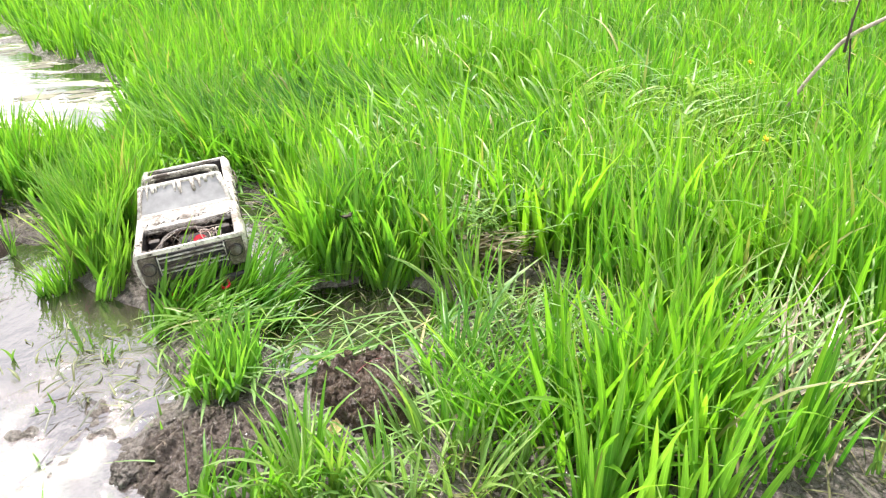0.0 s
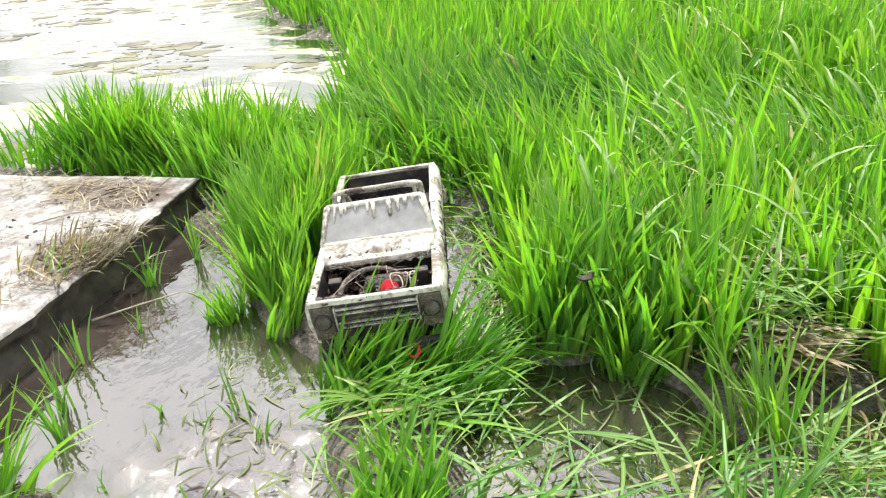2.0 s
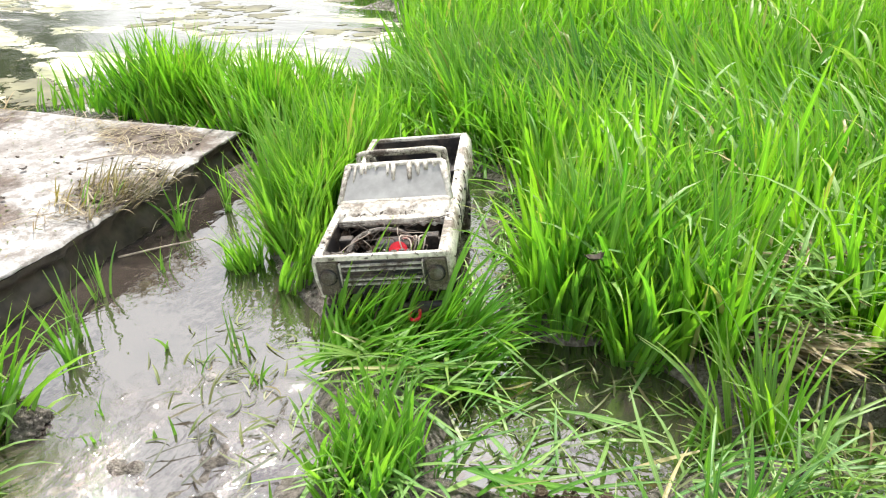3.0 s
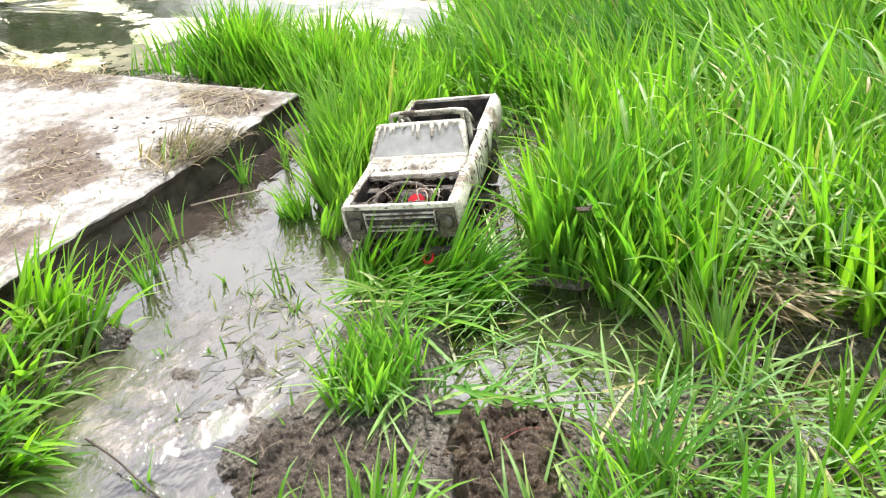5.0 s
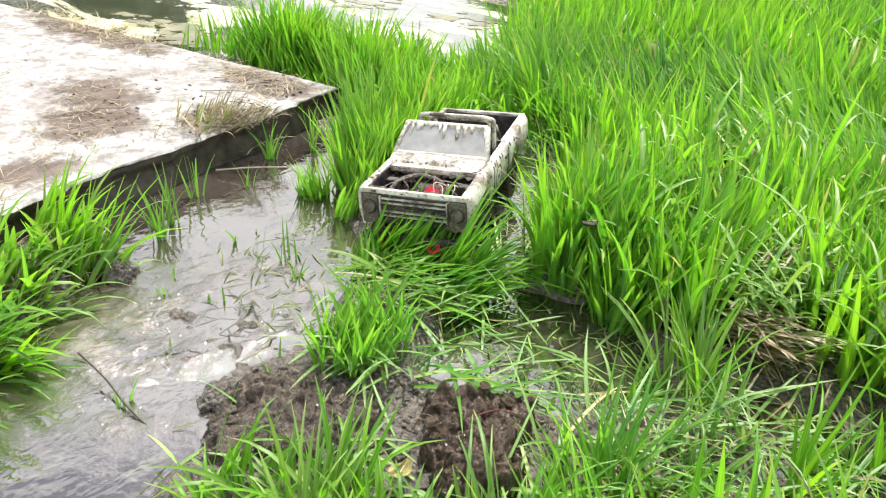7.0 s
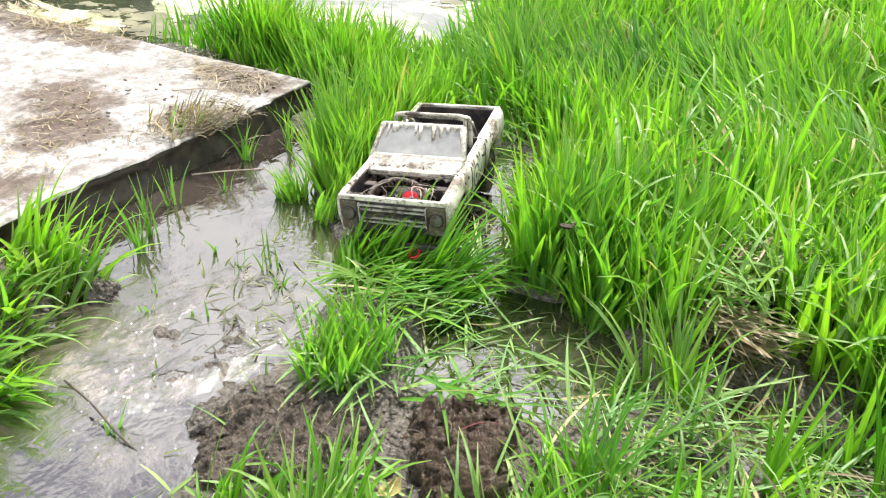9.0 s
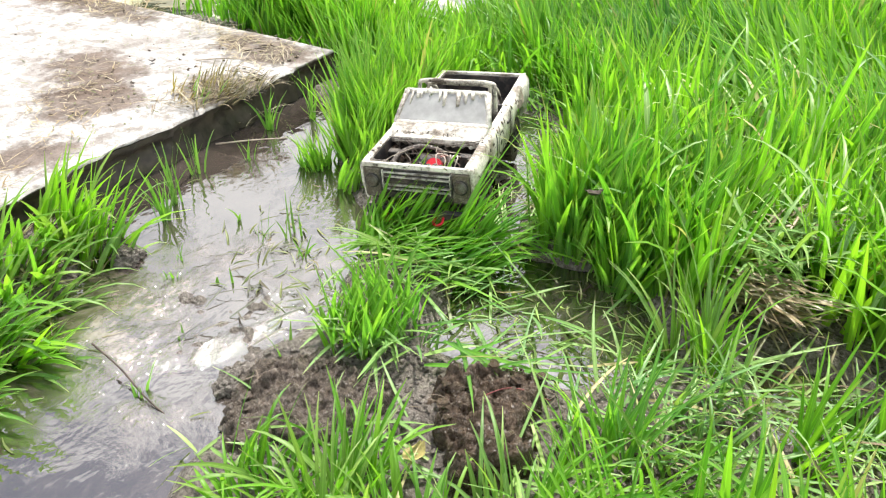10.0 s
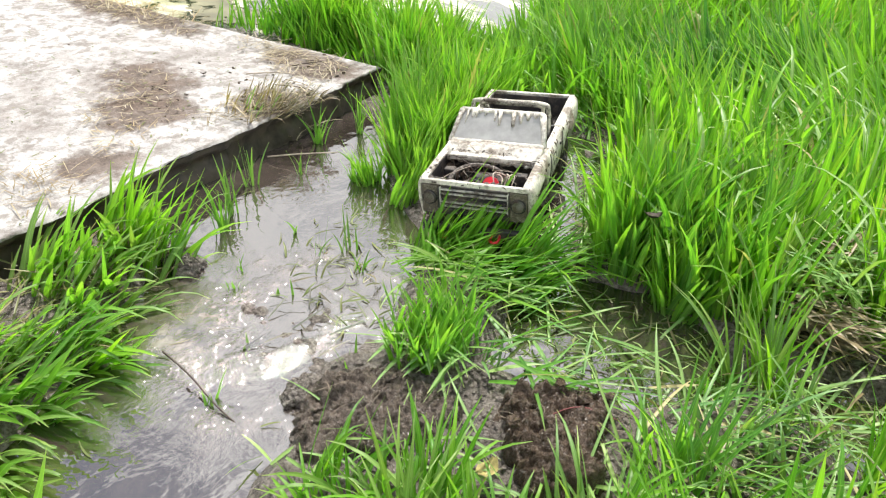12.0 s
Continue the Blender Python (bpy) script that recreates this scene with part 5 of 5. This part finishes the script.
for px, py, pn, ph in ((-0.80, 1.28, 5, 0.14), (-0.84, 1.22, 4, 0.10), (-0.95, 1.25, 3, 0.08), (-0.73, 1.24, 4, 0.08), (-1.12, 1.20, 14, 0.18), (-1.20, 1.32, 9, 0.14), (-0.91, 1.07, 5, 0.06), (-0.72, 1.40, 5, 0.08),
                       (-1.07, 1.14, 14, 0.16), (-0.52, 1.0, 8, 0.085), (-0.87, 1.02, 4, 0.05), (-1.27, 1.62, 16, 0.16), (-0.78, 1.07, 4, 0.05), (-1.24, 1.75, 14, 0.18), (-0.64, 0.80, 6, 0.08), (-0.70, 0.92, 4, 0.05), (-1.15, 1.45, 5, 0.09)):
    water_sprout(px, py, pn, ph)


def scraps(name, poly, n, length, width, mat, label, z=0.003):
    xs, ys = [p[0] for p in poly], [p[1] for p in poly]
    x, y = rng.uniform(min(xs), max(xs), n * 3), rng.uniform(min(ys), max(ys), n * 3)
    ok = inside(poly, x, y) < -0.01
    x, y = x[ok][:n], y[ok][:n]
    n = len(x)
    g = blades(name, np.stack([x, y, np.full(n, z) + rng.uniform(-0.003, 0.001, n) if z < 0.05 else z + rng.uniform(0.002, 0.012, n)], 1), length * rng.uniform(0.3, 1.1, n), width * rng.uniform(0.5, 1.2, n), rng.uniform(0, math.tau, n), rng.uniform(78, 90, n), rng.uniform(-6, 12, n), mat, 6, False, 0.35 if mat in (M_STRAW, M_TAN) else 1.3)
    return tagged(g, label, "plant litter", kind="stuff")


M_SCRAP = grass_material("sodden_leaf_scraps", (0.045, 0.055, 0.018), (0.16, 0.19, 0.06), (0.20, 0.17, 0.09), 0.15, 0.1)
scraps("leaf_scraps", POOL[:-3] + [(-1.25, 1.2), (-1.25, 1.75)], 24, 0.05, 0.0030, M_SCRAP, "sodden leaf scraps floating on muddy water")
lodged("drowned_grass", [(-0.98, 1.28), (-0.84, 1.34), (-0.64, 1.22), (-0.60, 1.06), (-0.72, 1.02), (-0.92, 1.12)], 15, 0.06, 0.0045, 0.9, 1.0, 62, M_SCRAP, "drowned olive grass leaves sticking out of the water", 0.006)
lodged("drowned_grass", [(-0.72, 1.28), (-0.60, 1.20), (-0.55, 1.08), (-0.64, 1.04)], 9, 0.06, 0.005, 0.5, 1.4, 66, M_SCRAP, "drowned olive grass leaves sticking out of the water", 0.008)
M_MUDLEAF = grass_material("mud_coated_leaves", (0.07, 0.064, 0.05), (0.20, 0.19, 0.15), (0.20, 0.19, 0.15), 0.1, 0.02)
lodged("muddy_leaves", [(-0.90, 0.95), (-0.60, 0.86), (-0.54, 1.10), (-0.60, 1.26), (-0.85, 1.20)], 16, 0.08, 0.005, 0.6, 0.9, 82, M_MUDLEAF, "mud-coated drowned leaves lying in the shallows", 0.006)
scraps("leaf_scraps", POOL_B, 50, 0.10, 0.005, M_SCRAP, "sodden leaf scraps floating on muddy water")
scraps("straw_scraps", [(-1.44, 1.97), (-1.40, 1.75), (-1.62, 1.72), (-1.95, 1.85), (-1.95, 1.93)], 300, 0.08, 0.0025, M_TAN, "dry straw scattered over the slab's corner", 0.10)
scraps("straw_scraps", [(-1.36, 1.65), (-1.30, 1.40), (-1.45, 1.35), (-1.52, 1.6)], 110, 0.07, 0.0022, M_STRAW, "dry straw and dirt on the slab's edge", 0.10)
scraps("straw_scraps", [(-2.1, 1.92), (-3.1, 1.92), (-3.1, 1.68), (-2.15, 1.70)], 420, 0.09, 0.003, M_TAN, "dry straw lying on the slab", 0.10)
scraps("straw_scraps", [(-1.36, 1.02), (-1.65, 1.12), (-1.95, 1.38), (-1.86, 1.52), (-1.5, 1.35)], 230, 0.05, 0.0024, M_TAN, "dry straw lying on the slab", 0.10)
scraps("straw_scraps", [(-1.28, 1.0), (-1.5, 1.0), (-1.5, 0.8), (-1.27, 0.8)], 90, 0.07, 0.0022, M_STRAW, "dry straw lying on the slab", 0.10)
scraps("slab_litter", [(-1.43, 1.98), (-1.2, 0.75), (-2.2, 0.75), (-3.0, 1.75)], 420, 0.022, 0.004, M_SCRAP, "dark leaf crumbs strewn over the slab", 0.099)
M_ROOT = plain("root_fibres", (0.10, 0.075, 0.05), 0.7, 0, 0.4)
scraps("root_bits", [(-0.25, 1.0), (-0.02, 1.05), (-0.04, 1.2), (-0.22, 1.18)], 80, 0.035, 0.0009, M_ROOT, "reddish root fibres in the churned mud", 0.055)
scraps("root_bits", [(-0.55, 0.90), (-0.4, 0.85), (-0.3, 1.05), (-0.45, 1.03)], 25, 0.04, 0.001, M_ROOT, "reddish root fibres in the churned mud", 0.055)
M_OLIVE = grass_material("yellowing_grass", (0.15, 0.115, 0.05), (0.32, 0.24, 0.11), (0.45, 0.36, 0.18), 0.3, 0.2)
for px, py, pn, ph, pm, pl in ((-1.345, 1.47, 26, 0.09, M_TAN, 22), (-1.335, 1.53, 40, 0.10, M_STRAW, 34), (-1.345, 1.59, 40, 0.10, M_TAN, 28), (-1.40, 1.54, 34, 0.09, M_TAN, 14), (-1.355, 1.65, 30, 0.09, M_STRAW, 30), (-1.45, 1.62, 26, 0.09, M_TAN, 12), (-1.44, 1.49, 20, 0.08, M_OLIVE, 12), (-1.50, 1.58, 22, 0.08, M_TAN, 10), (-1.39, 1.58, 12, 0.09, M_OLIVE, 4), (-1.38, 1.50, 8, 0.09, M_AGED, 8)):
    grass_tuft(px, py, 0.055, pn, ph, 0.0035, to=0.3, lean=pl, mat=pm, z=0.097, curl=70 if pl > 10 else 30, name="dry_grass_tuft", label="withered yellow-brown grass tuft on the slab's edge")
lodged("straw_mat", [(-1.40, 1.40), (-1.32, 1.42), (-1.33, 1.72), (-1.44, 1.74), (-1.50, 1.56)], 130, 0.08, 0.003, 0.0, 2.5, 78, M_TAN, "matted dry straw along the slab's edge", 0.03)
lodged("straw_mat", [(-2.2, 1.90), (-3.0, 1.92), (-3.0, 1.72), (-2.25, 1.74)], 170, 0.09, 0.004, 0.0, 2.5, 70, M_TAN, "loose heap of dry straw on the slab", 0.03)
lodged("straw_mat", [(0.0, 1.61), (0.12, 1.56), (0.16, 1.63), (0.04, 1.69)], 150, 0.095, 0.0080, 5.9, 0.4, 80, M_TAN, "flattened brown straw under the grass", 0.08)
lodged("straw_mat", [(0.55, 0.98), (0.80, 0.95), (0.84, 1.25), (0.60, 1.22)], 75, 0.26, 0.0065, 0.9, 0.6, 64, M_TAN, "bundle of dry bent stalks in the grass", 0.07)
lodged("flattened_grass", [(0.52, 0.95), (0.80, 0.92), (0.86, 1.28), (0.58, 1.25)], 90, 0.28, 0.008, 0.9, 0.8, 52, M_PALE, "pale grass bent over dry stalks", 0.06)


# ---- mud clods ----
def mud_clod(x, y, z, sx, sy, sz, seed, mat):
    bm = bmesh.new()
    bmesh.ops.create_icosphere(bm, subdivisions=5, radius=1)
    for v in bm.verts:
        d = v.co.normalized()
        k = 1 + 0.30 * noise.noise(d * 1.7 + Vector((seed, 0, 0))) + 0.20 * noise.noise(d * 5 + Vector((0, seed, 0))) + 0.10 * abs(noise.noise(d * 13)) + 0.10 * noise.noise(d * 28)
        v.co = Vector((d.x * sx * k, d.y * sy * k, d.z * sz * k))
    for f in bm.faces:
        f.smooth = True
    ob = part("mud_clod", bm, mat)
    ob.location = (x, y, z)
    return tagged(ob, "dark crumbly clod of wet mud with root bits", "mud clod", "clods of mud by the pool")


def turf_clod(outline, top, seed, mat, label):
    """A flat-topped lump of torn-up turf: steep ragged sides and a crumbly top."""
    xs, ys = [p[0] for p in outline], [p[1] for p in outline]
    gx, gy = np.arange(min(xs) - 0.03, max(xs) + 0.03, 0.0032), np.arange(min(ys) - 0.03, max(ys) + 0.03, 0.0032)
    x, y = np.meshgrid(gx, gy)
    sd = inside(outline, x, y) + 0.012 * waves(x, y, seed, 55) + 0.006 * waves(x, y, seed + 1, 160)
    ground = height(x, y)
    bm = bmesh.new()
    at = {}
    for j in range(len(gy)):
        for i in range(len(gx)):
            if sd[j, i] < 0.014:
                p = Vector((float(x[j, i]), float(y[j, i]), seed))
                k = min(1.0, max(0.0, (0.006 - float(sd[j, i])) / 0.016))
                k = k * k * (3 - 2 * k)
                lump = 0.60 + 0.40 * noise.noise(p * 22) + 0.30 * noise.noise(p * 60)
                crumb = 0.008 * noise.fractal(p * 70, 0.8, 2.1, 4) + 0.014 * (0.35 - abs(noise.noise(p * 80))) + 0.007 * (0.3 - abs(noise.noise(p * 210)))
                push = noise.noise_vector(p * 120) * 0.004 * k
                at[i, j] = bm.verts.new((p.x + push.x, p.y + push.y, float(ground[j, i]) - 0.012 * (1 - k) + k * (top * lump + crumb)))
    for i, j in at:
        q = [(i, j), (i + 1, j), (i + 1, j + 1), (i, j + 1)]
        if all(c in at for c in q):
            bm.faces.new([at[c] for c in q]).smooth = True
    clod = tagged(part("turf_clod", bm, mat), label, "mud clod", "clods of mud by the pool")
    r = random.Random(seed)
    rim = outline + outline[:1]
    for k in range(16):
        a, b = rim[k % len(outline)], rim[k % len(outline) + 1]
        f, pull = r.random(), r.uniform(0.0, 0.45)
        px, py = a[0] + f * (b[0] - a[0]), a[1] + f * (b[1] - a[1])
        px, py = px + pull * (sum(xs) / len(xs) - px), py + pull * (sum(ys) / len(ys) - py)
        size = r.uniform(0.004, 0.011)
        lump = bmesh.new()
        bmesh.ops.create_icosphere(lump, subdivisions=2, radius=size)
        for v in lump.verts:
            v.co *= 1 + 0.55 * noise.noise(v.co * 110 + Vector((k, seed, 0))) + 0.5 * noise.noise(v.co * 260 + Vector((seed, k, 0)))
            v.co.z *= 0.55
            v.co += Vector((px, py, float(height(px, py)) + (top * 0.75 if pull > 0.08 else 0.004)))
        part("lump", lump, mat, clod)
    return clod


turf_clod([(-0.535, 0.935), (-0.475, 1.01), (-0.39, 1.06), (-0.30, 1.04), (-0.29, 0.96), (-0.33, 0.88), (-0.42, 0.80), (-0.52, 0.86)], 0.026, 3, M_CLOD, "grey-brown crumbly slab of wet mud in shallow water")
turf_clod([(-0.255, 1.07), (-0.24, 1.135), (-0.175, 1.195), (-0.105, 1.18), (-0.05, 1.06), (-0.07, 0.96), (-0.12, 0.95), (-0.20, 1.03)], 0.068, 8, M_SOIL, "dark brown crumbly clod of root-matted soil")
for px, py, pz, a, b, c, s in ((-0.54, 0.915, 0.004, 0.030, 0.040, 0.018, 1), (-0.37, 1.72, 0.004, 0.04, 0.05, 0.016, 15), (-0.46, 1.90, 0.004, 0.04, 0.05, 0.018, 16), (-0.42, 1.53, 0.0, 0.035, 0.03, 0.014, 17),
                               (-1.02, 1.0, 0.0, 0.05, 0.035, 0.03, 7), (0.36, 1.16, 0.02, 0.06, 0.05, 0.04, 9)):
    mud_clod(px, py, pz, a, b, c, s, M_MUD)


def build_crumbs():
    r = random.Random(8)
    bm = bmesh.new()
    for k in range(1300):
        while True:
            x, y = r.uniform(-0.58, 0.02), r.uniform(0.78, 1.24)
            if inside(MUDBANK, x, y) < 0.01:
                break
        s = 0.0012 + 0.0055 * r.random() ** 2
        bmesh.ops.create_icosphere(bm, subdivisions=1, radius=1, matrix=Matrix.Translation((x, y, float(height(x, y)) + s * 0.3)) @ pose(0, 0, 0, 0, 0, r.uniform(0, 360)) @ Matrix.Diagonal((s * r.uniform(0.8, 1.6), s, s * 0.8, 1)))
    for v in bm.verts:
        v.co += 0.0025 * noise.noise_vector(v.co * 150) + 0.002 * noise.noise_vector(v.co * 400)
    tagged(part("mud_crumbs", bm, M_MUD), "crumbs of churned wet mud", "mud", kind="stuff")


build_crumbs()


# ---- pond scum, twigs, flowers, far things ----
M_SCUM = plain("olive_algae", (0.15, 0.145, 0.085), 0.6, 0, 0.85, 3, 0.5)


def build_scum():
    r = random.Random(5)
    bm = bmesh.new()
    spots = []
    for _ in range(40):
        cx, cy, w = r.uniform(-6.0, -1.8), r.uniform(2.5, 6.0), r.uniform(0.10, 0.45)
        spots += [(r.gauss(cx, w), r.gauss(cy, w * 0.4), s, s * r.uniform(0.35, 0.6)) for s in [0.008 + 0.10 * r.random() ** 4 for _ in range(22)]]
    spots += [(r.gauss(-2.6, 0.25), r.gauss(2.3, 0.06), s, s * 0.6) for s in [r.uniform(0.02, 0.08) for _ in range(60)]]
    for k, (x, y, a, b) in enumerate(spots):
        zt = 0.0008 + 0.000002 * k
        if inside(POND, x, y) > -0.03:
            continue
        turn, n = r.uniform(0.2, 1.0), 26
        ring = []
        for k in range(n):
            t = k * math.tau / n
            q = 1 + 0.8 * noise.noise(Vector((math.cos(t) * 2 + x * 9, math.sin(t) * 2, y * 9))) + 0.3 * noise.noise(Vector((math.cos(t) * 6 + x * 9, math.sin(t) * 6, y * 9)))
            px, py = a * q * math.cos(t), b * q * math.sin(t)
            ring.append((x + px * math.cos(turn) - py * math.sin(turn), y + px * math.sin(turn) + py * math.cos(turn)))
        lo = [bm.verts.new((px, py, -0.003)) for px, py in ring]
        hi = [bm.verts.new((x + (px - x) * 0.94, y + (py - y) * 0.94, zt)) for px, py in ring]
        bm.faces.new(hi)
        for k in range(n):
            bm.faces.new((lo[k], lo[(k + 1) % n], hi[(k + 1) % n], hi[k]))
    tagged(part("algae_mats", bm, M_SCUM), "thin olive-brown algae mats floating on the pond", "algae", kind="stuff")


build_scum()

b = part("fallen_branch", tube(arc([(1.12, 2.47, -0.02), (1.18, 2.5, 0.13), (1.24, 2.5, 0.26), (1.31, 2.5, 0.37), (1.37, 2.5, 0.44), (1.48, 2.5, 0.50), (1.75, 2.52, 0.62)], 5), 0.0062, 8, None, 1.3), M_WOOD)
tagged(b, "pale bare crooked branch standing in the grass", "branch")
for pts in ([(1.45, 2.5, 0.0), (1.43, 2.5, 0.12), (1.41, 2.5, 0.24), (1.37, 2.51, 0.50)], [(1.36, 2.49, 0.39), (1.36, 2.48, 0.50), (1.37, 2.47, 0.62)]):
    tagged(part("thin_twig", tube(arc(pts, 4), 0.005, 6, None, 0.5), M_DARKTWIG), "thin dark dead twig among the grass", "twig")
tagged(part("thin_twig", tube(arc([(-0.77, 0.80, 0.035), (-0.70, 0.803, 0.022), (-0.62, 0.797, 0.008), (-0.56, 0.80, -0.004)], 5), 0.0020, 6, None, 0.7), M_DARKTWIG), "thin dark twig lying in the muddy pool", "twig")
tagged(part("thin_twig", tube(arc([(-1.28, 1.44, 0.015), (-1.20, 1.50, 0.03), (-1.14, 1.57, 0.03)], 5), 0.0022, 6, None, 0.6), M_WOOD), "pale dead stick at the foot of the slab", "twig")
tagged(part("thin_twig", tube(arc([(-0.18, 1.08, 0.06), (-0.14, 1.13, 0.075), (-0.08, 1.15, 0.07)], 5), 0.0009, 6, None, 0.6), plain("reddish_stem", (0.22, 0.05, 0.05), 0.6)), "thin reddish stem on a mud clod", "twig")


r = random.Random(17)
for k in range(11):
    x, y, a, ln = r.uniform(-1.75, -1.42), r.uniform(1.62, 1.90), r.uniform(-0.6, 0.9), r.uniform(0.05, 0.16)
    c, d = ln * math.cos(a) / 2, ln * math.sin(a) / 2
    stick = part("dry_stick", tube(arc([(x - c, y - d, 0.103), (x, y + 0.01, 0.109), (x + c, y + d, 0.105 + 0.012 * r.random())], 4), 0.0013 + 0.001 * r.random(), 6, None, 0.6), M_DARKTWIG if k % 4 == 0 else M_WOOD)
    tagged(stick, "dry broken stick lying on the concrete slab", "twig", "dry sticks on the slab")


def build_slab_dirt():
    bm = bmesh.new()
    for k in range(300):
        cx, cy, w = ((-1.55, 1.84, 0.10), (-1.64, 1.30, 0.10), (-1.42, 1.55, 0.07), (-1.8, 1.55, 0.2))[k % 4]
        x, y, s = r.gauss(cx, w), r.gauss(cy, w * 0.8), 0.0009 + 0.0055 * r.random() ** 5
        if slab_sd(x, y) > -0.02:
            continue
        bmesh.ops.create_icosphere(bm, subdivisions=1, radius=1, matrix=Matrix.Translation((x, y, 0.101)) @ Matrix.Diagonal((s * r.uniform(1, 2), s * r.uniform(0.8, 1.5), s * 0.5, 1)))
    for v in bm.verts:
        v.co += 0.003 * noise.noise_vector(v.co * 230)
    tagged(part("slab_dirt", bm, M_SOIL), "dark crumbs of soil on the slab", "soil", kind="stuff")


build_slab_dirt()


def dead_leaf(x, y, z, mat, label, size=0.03):
    """A curled fallen leaf."""
    bm = bmesh.new()
    rows = []
    for i in range(7):
        u = i / 6
        w = size * 0.35 * math.sin(math.pi * (0.08 + 0.88 * u))
        rows.append([bm.verts.new((size * (u - 0.5), k * w, 0.3 * size * (u - 0.5) ** 2 * 4 + 0.35 * abs(k) * w + 0.05 * size * math.sin(9 * u + 3 * k))) for k in (-1, -0.5, 0, 0.5, 1)])
    for p, q in zip(rows, rows[1:]):
        for a, b, c, d in zip(p, p[1:], q[1:], q):
            bm.faces.new((a, b, c, d)).smooth = True
    ob = part("dead_leaf", bm, mat)
    ob.matrix_basis = pose(x, y, z, 12, -8, 40 + 700 * x)
    return tagged(ob, label, "leaf")


dead_leaf(-0.243, 1.56, 0.19, M_DARKTWIG, "curled dark brown dead leaf caught in the grass", 0.04)
dead_leaf(-0.185, 0.95, 0.05, plain("yellow_leaf", (0.30, 0.25, 0.09), 0.7, 0, 0.6, 70, 0.8), "crumpled yellow leaf on the mud bank", 0.045)
dead_leaf(-1.72, 1.56, 0.108, M_DARKTWIG, "dark dead leaf lying on the slab", 0.022)
dead_leaf(-1.60, 1.42, 0.108, M_DARKTWIG, "dark dead leaf lying on the slab", 0.018)


def dandelion(x, y, z):
    top = Vector((x, y, z))
    flower = tagged(new("dandelion"), "yellow dandelion flower among the grass", "flower", "dandelions")
    flower.location = (x, y, float(height(x, y)))
    dz = z - flower.location.z
    part("stem", tube([(0, 0, 0), (0.004, 0.002, dz / 2), (0, 0, dz)], 0.0018, 6), M_GRASS, flower)
    n = 46
    a = rng.uniform(0, math.tau, n)
    head = blades("head", np.tile([0.0, 0.0, dz], (n, 1)), 0.018 * rng.uniform(0.6, 1.1, n), 0.004, a, rng.uniform(20, 85, n), 20, M_YELLOW, 4, False)
    head.parent = flower


dandelion(1.26, 3.02, 0.25)
dandelion(0.95, 2.04, 0.22)

bm = bmesh.new()
bmesh.ops.create_icosphere(bm, subdivisions=4, radius=1)
for v in bm.verts:
    d = v.co.normalized()
    k = 1 + 0.5 * noise.noise(d * 2.2) + 0.35 * abs(noise.noise(d * 6))
    v.co = Vector((d.x * 0.048 * k, d.y * 0.04 * k, d.z * 0.03 * k))
litter = part("crumpled_litter", bm, plain("white_film", (0.8, 0.8, 0.8), 0.3))
litter.location = (0.07, 4.66, 0.20)
tagged(litter, "crumpled white scrap caught on the grass", "litter")

n = 7
bent = blades("bent_reed", np.stack([rng.uniform(0.42, 0.50, n), rng.uniform(2.55, 2.75, n), np.full(n, 0.08)], 1), 0.50 * rng.uniform(0.8, 1.15, n), 0.014, -0.75 + rng.normal(0, 0.25, n), 8, 135, M_PALE, 12, True, 0.05)
tagged(bent, "pale leaves bent over in an arch above the grass", "grass", kind="stuff")
scraps("straw_scraps", [(2.2, 4.4), (3.6, 4.4), (4.2, 6.2), (2.6, 6.2)], 700, 0.35, 0.02, M_STRAW, "dry pale straw on a bare patch of the field", 0.30)


def far_tree(x, y, h, seed):
    r = random.Random(seed)
    tree = tagged(new("tree"), "dark leafy tree beyond the pond", "tree", "trees beyond the pond")
    tree.location = (x, y, 0.1)
    part("trunk", tube(arc([(0, 0, -0.2), (0.1, 0.05, h * 0.3), (-0.05, 0.1, h * 0.6), (0.05, 0, h * 0.85)], 5), 0.16, 8, None, 0.3), M_DARKTWIG, tree)
    c = np.array([[r.gauss(0, 1.0), r.gauss(0, 1.0), h * r.uniform(0.25, 1.0)] for _ in range(60)])
    for k in range(7):
        e = c[k]
        part("limb", tube([(0, 0, h * 0.35 + 0.05 * k), tuple(e * (0.5, 0.5, 0.8)), tuple(e)], 0.05, 6, None, 0.3), M_DARKTWIG, tree)
    p = np.repeat(c, 55, axis=0) + rng.normal(0, 0.32, (60 * 55, 3))
    n = len(p)
    crown = blades("crown", p, 0.22, 0.14, rng.uniform(0, math.tau, n), rng.uniform(30, 120, n), 30, M_LEAF, 3, False)
    crown.parent = tree


M_LEAF = grass_material("tree_leaves", (0.025, 0.06, 0.012), (0.06, 0.12, 0.02), (0.1, 0.12, 0.03), 0.2, 0.05)
for k, (tx, ty, th) in enumerate(((-10.5, 4.2, 4.6), (-12.5, 6.4, 5.2), (-11.0, 2.2, 4.8), (-13.5, 8.6, 5.0), (-11.5, 0.2, 4.5))):
    far_tree(tx, ty, th, 20 + k)


# ---- more litter on the water ----
scraps("leaf_scraps", [(-0.95, 1.40), (-0.72, 1.40), (-0.60, 1.24), (-0.56, 1.08), (-0.66, 1.04), (-0.90, 1.18)], 55, 0.060, 0.0042, M_SCRAP, "dark sodden leaf scraps floating on muddy water")
scraps("leaf_scraps", POOL_B, 60, 0.07, 0.0042, M_PALE, "pale torn leaves floating on a puddle")
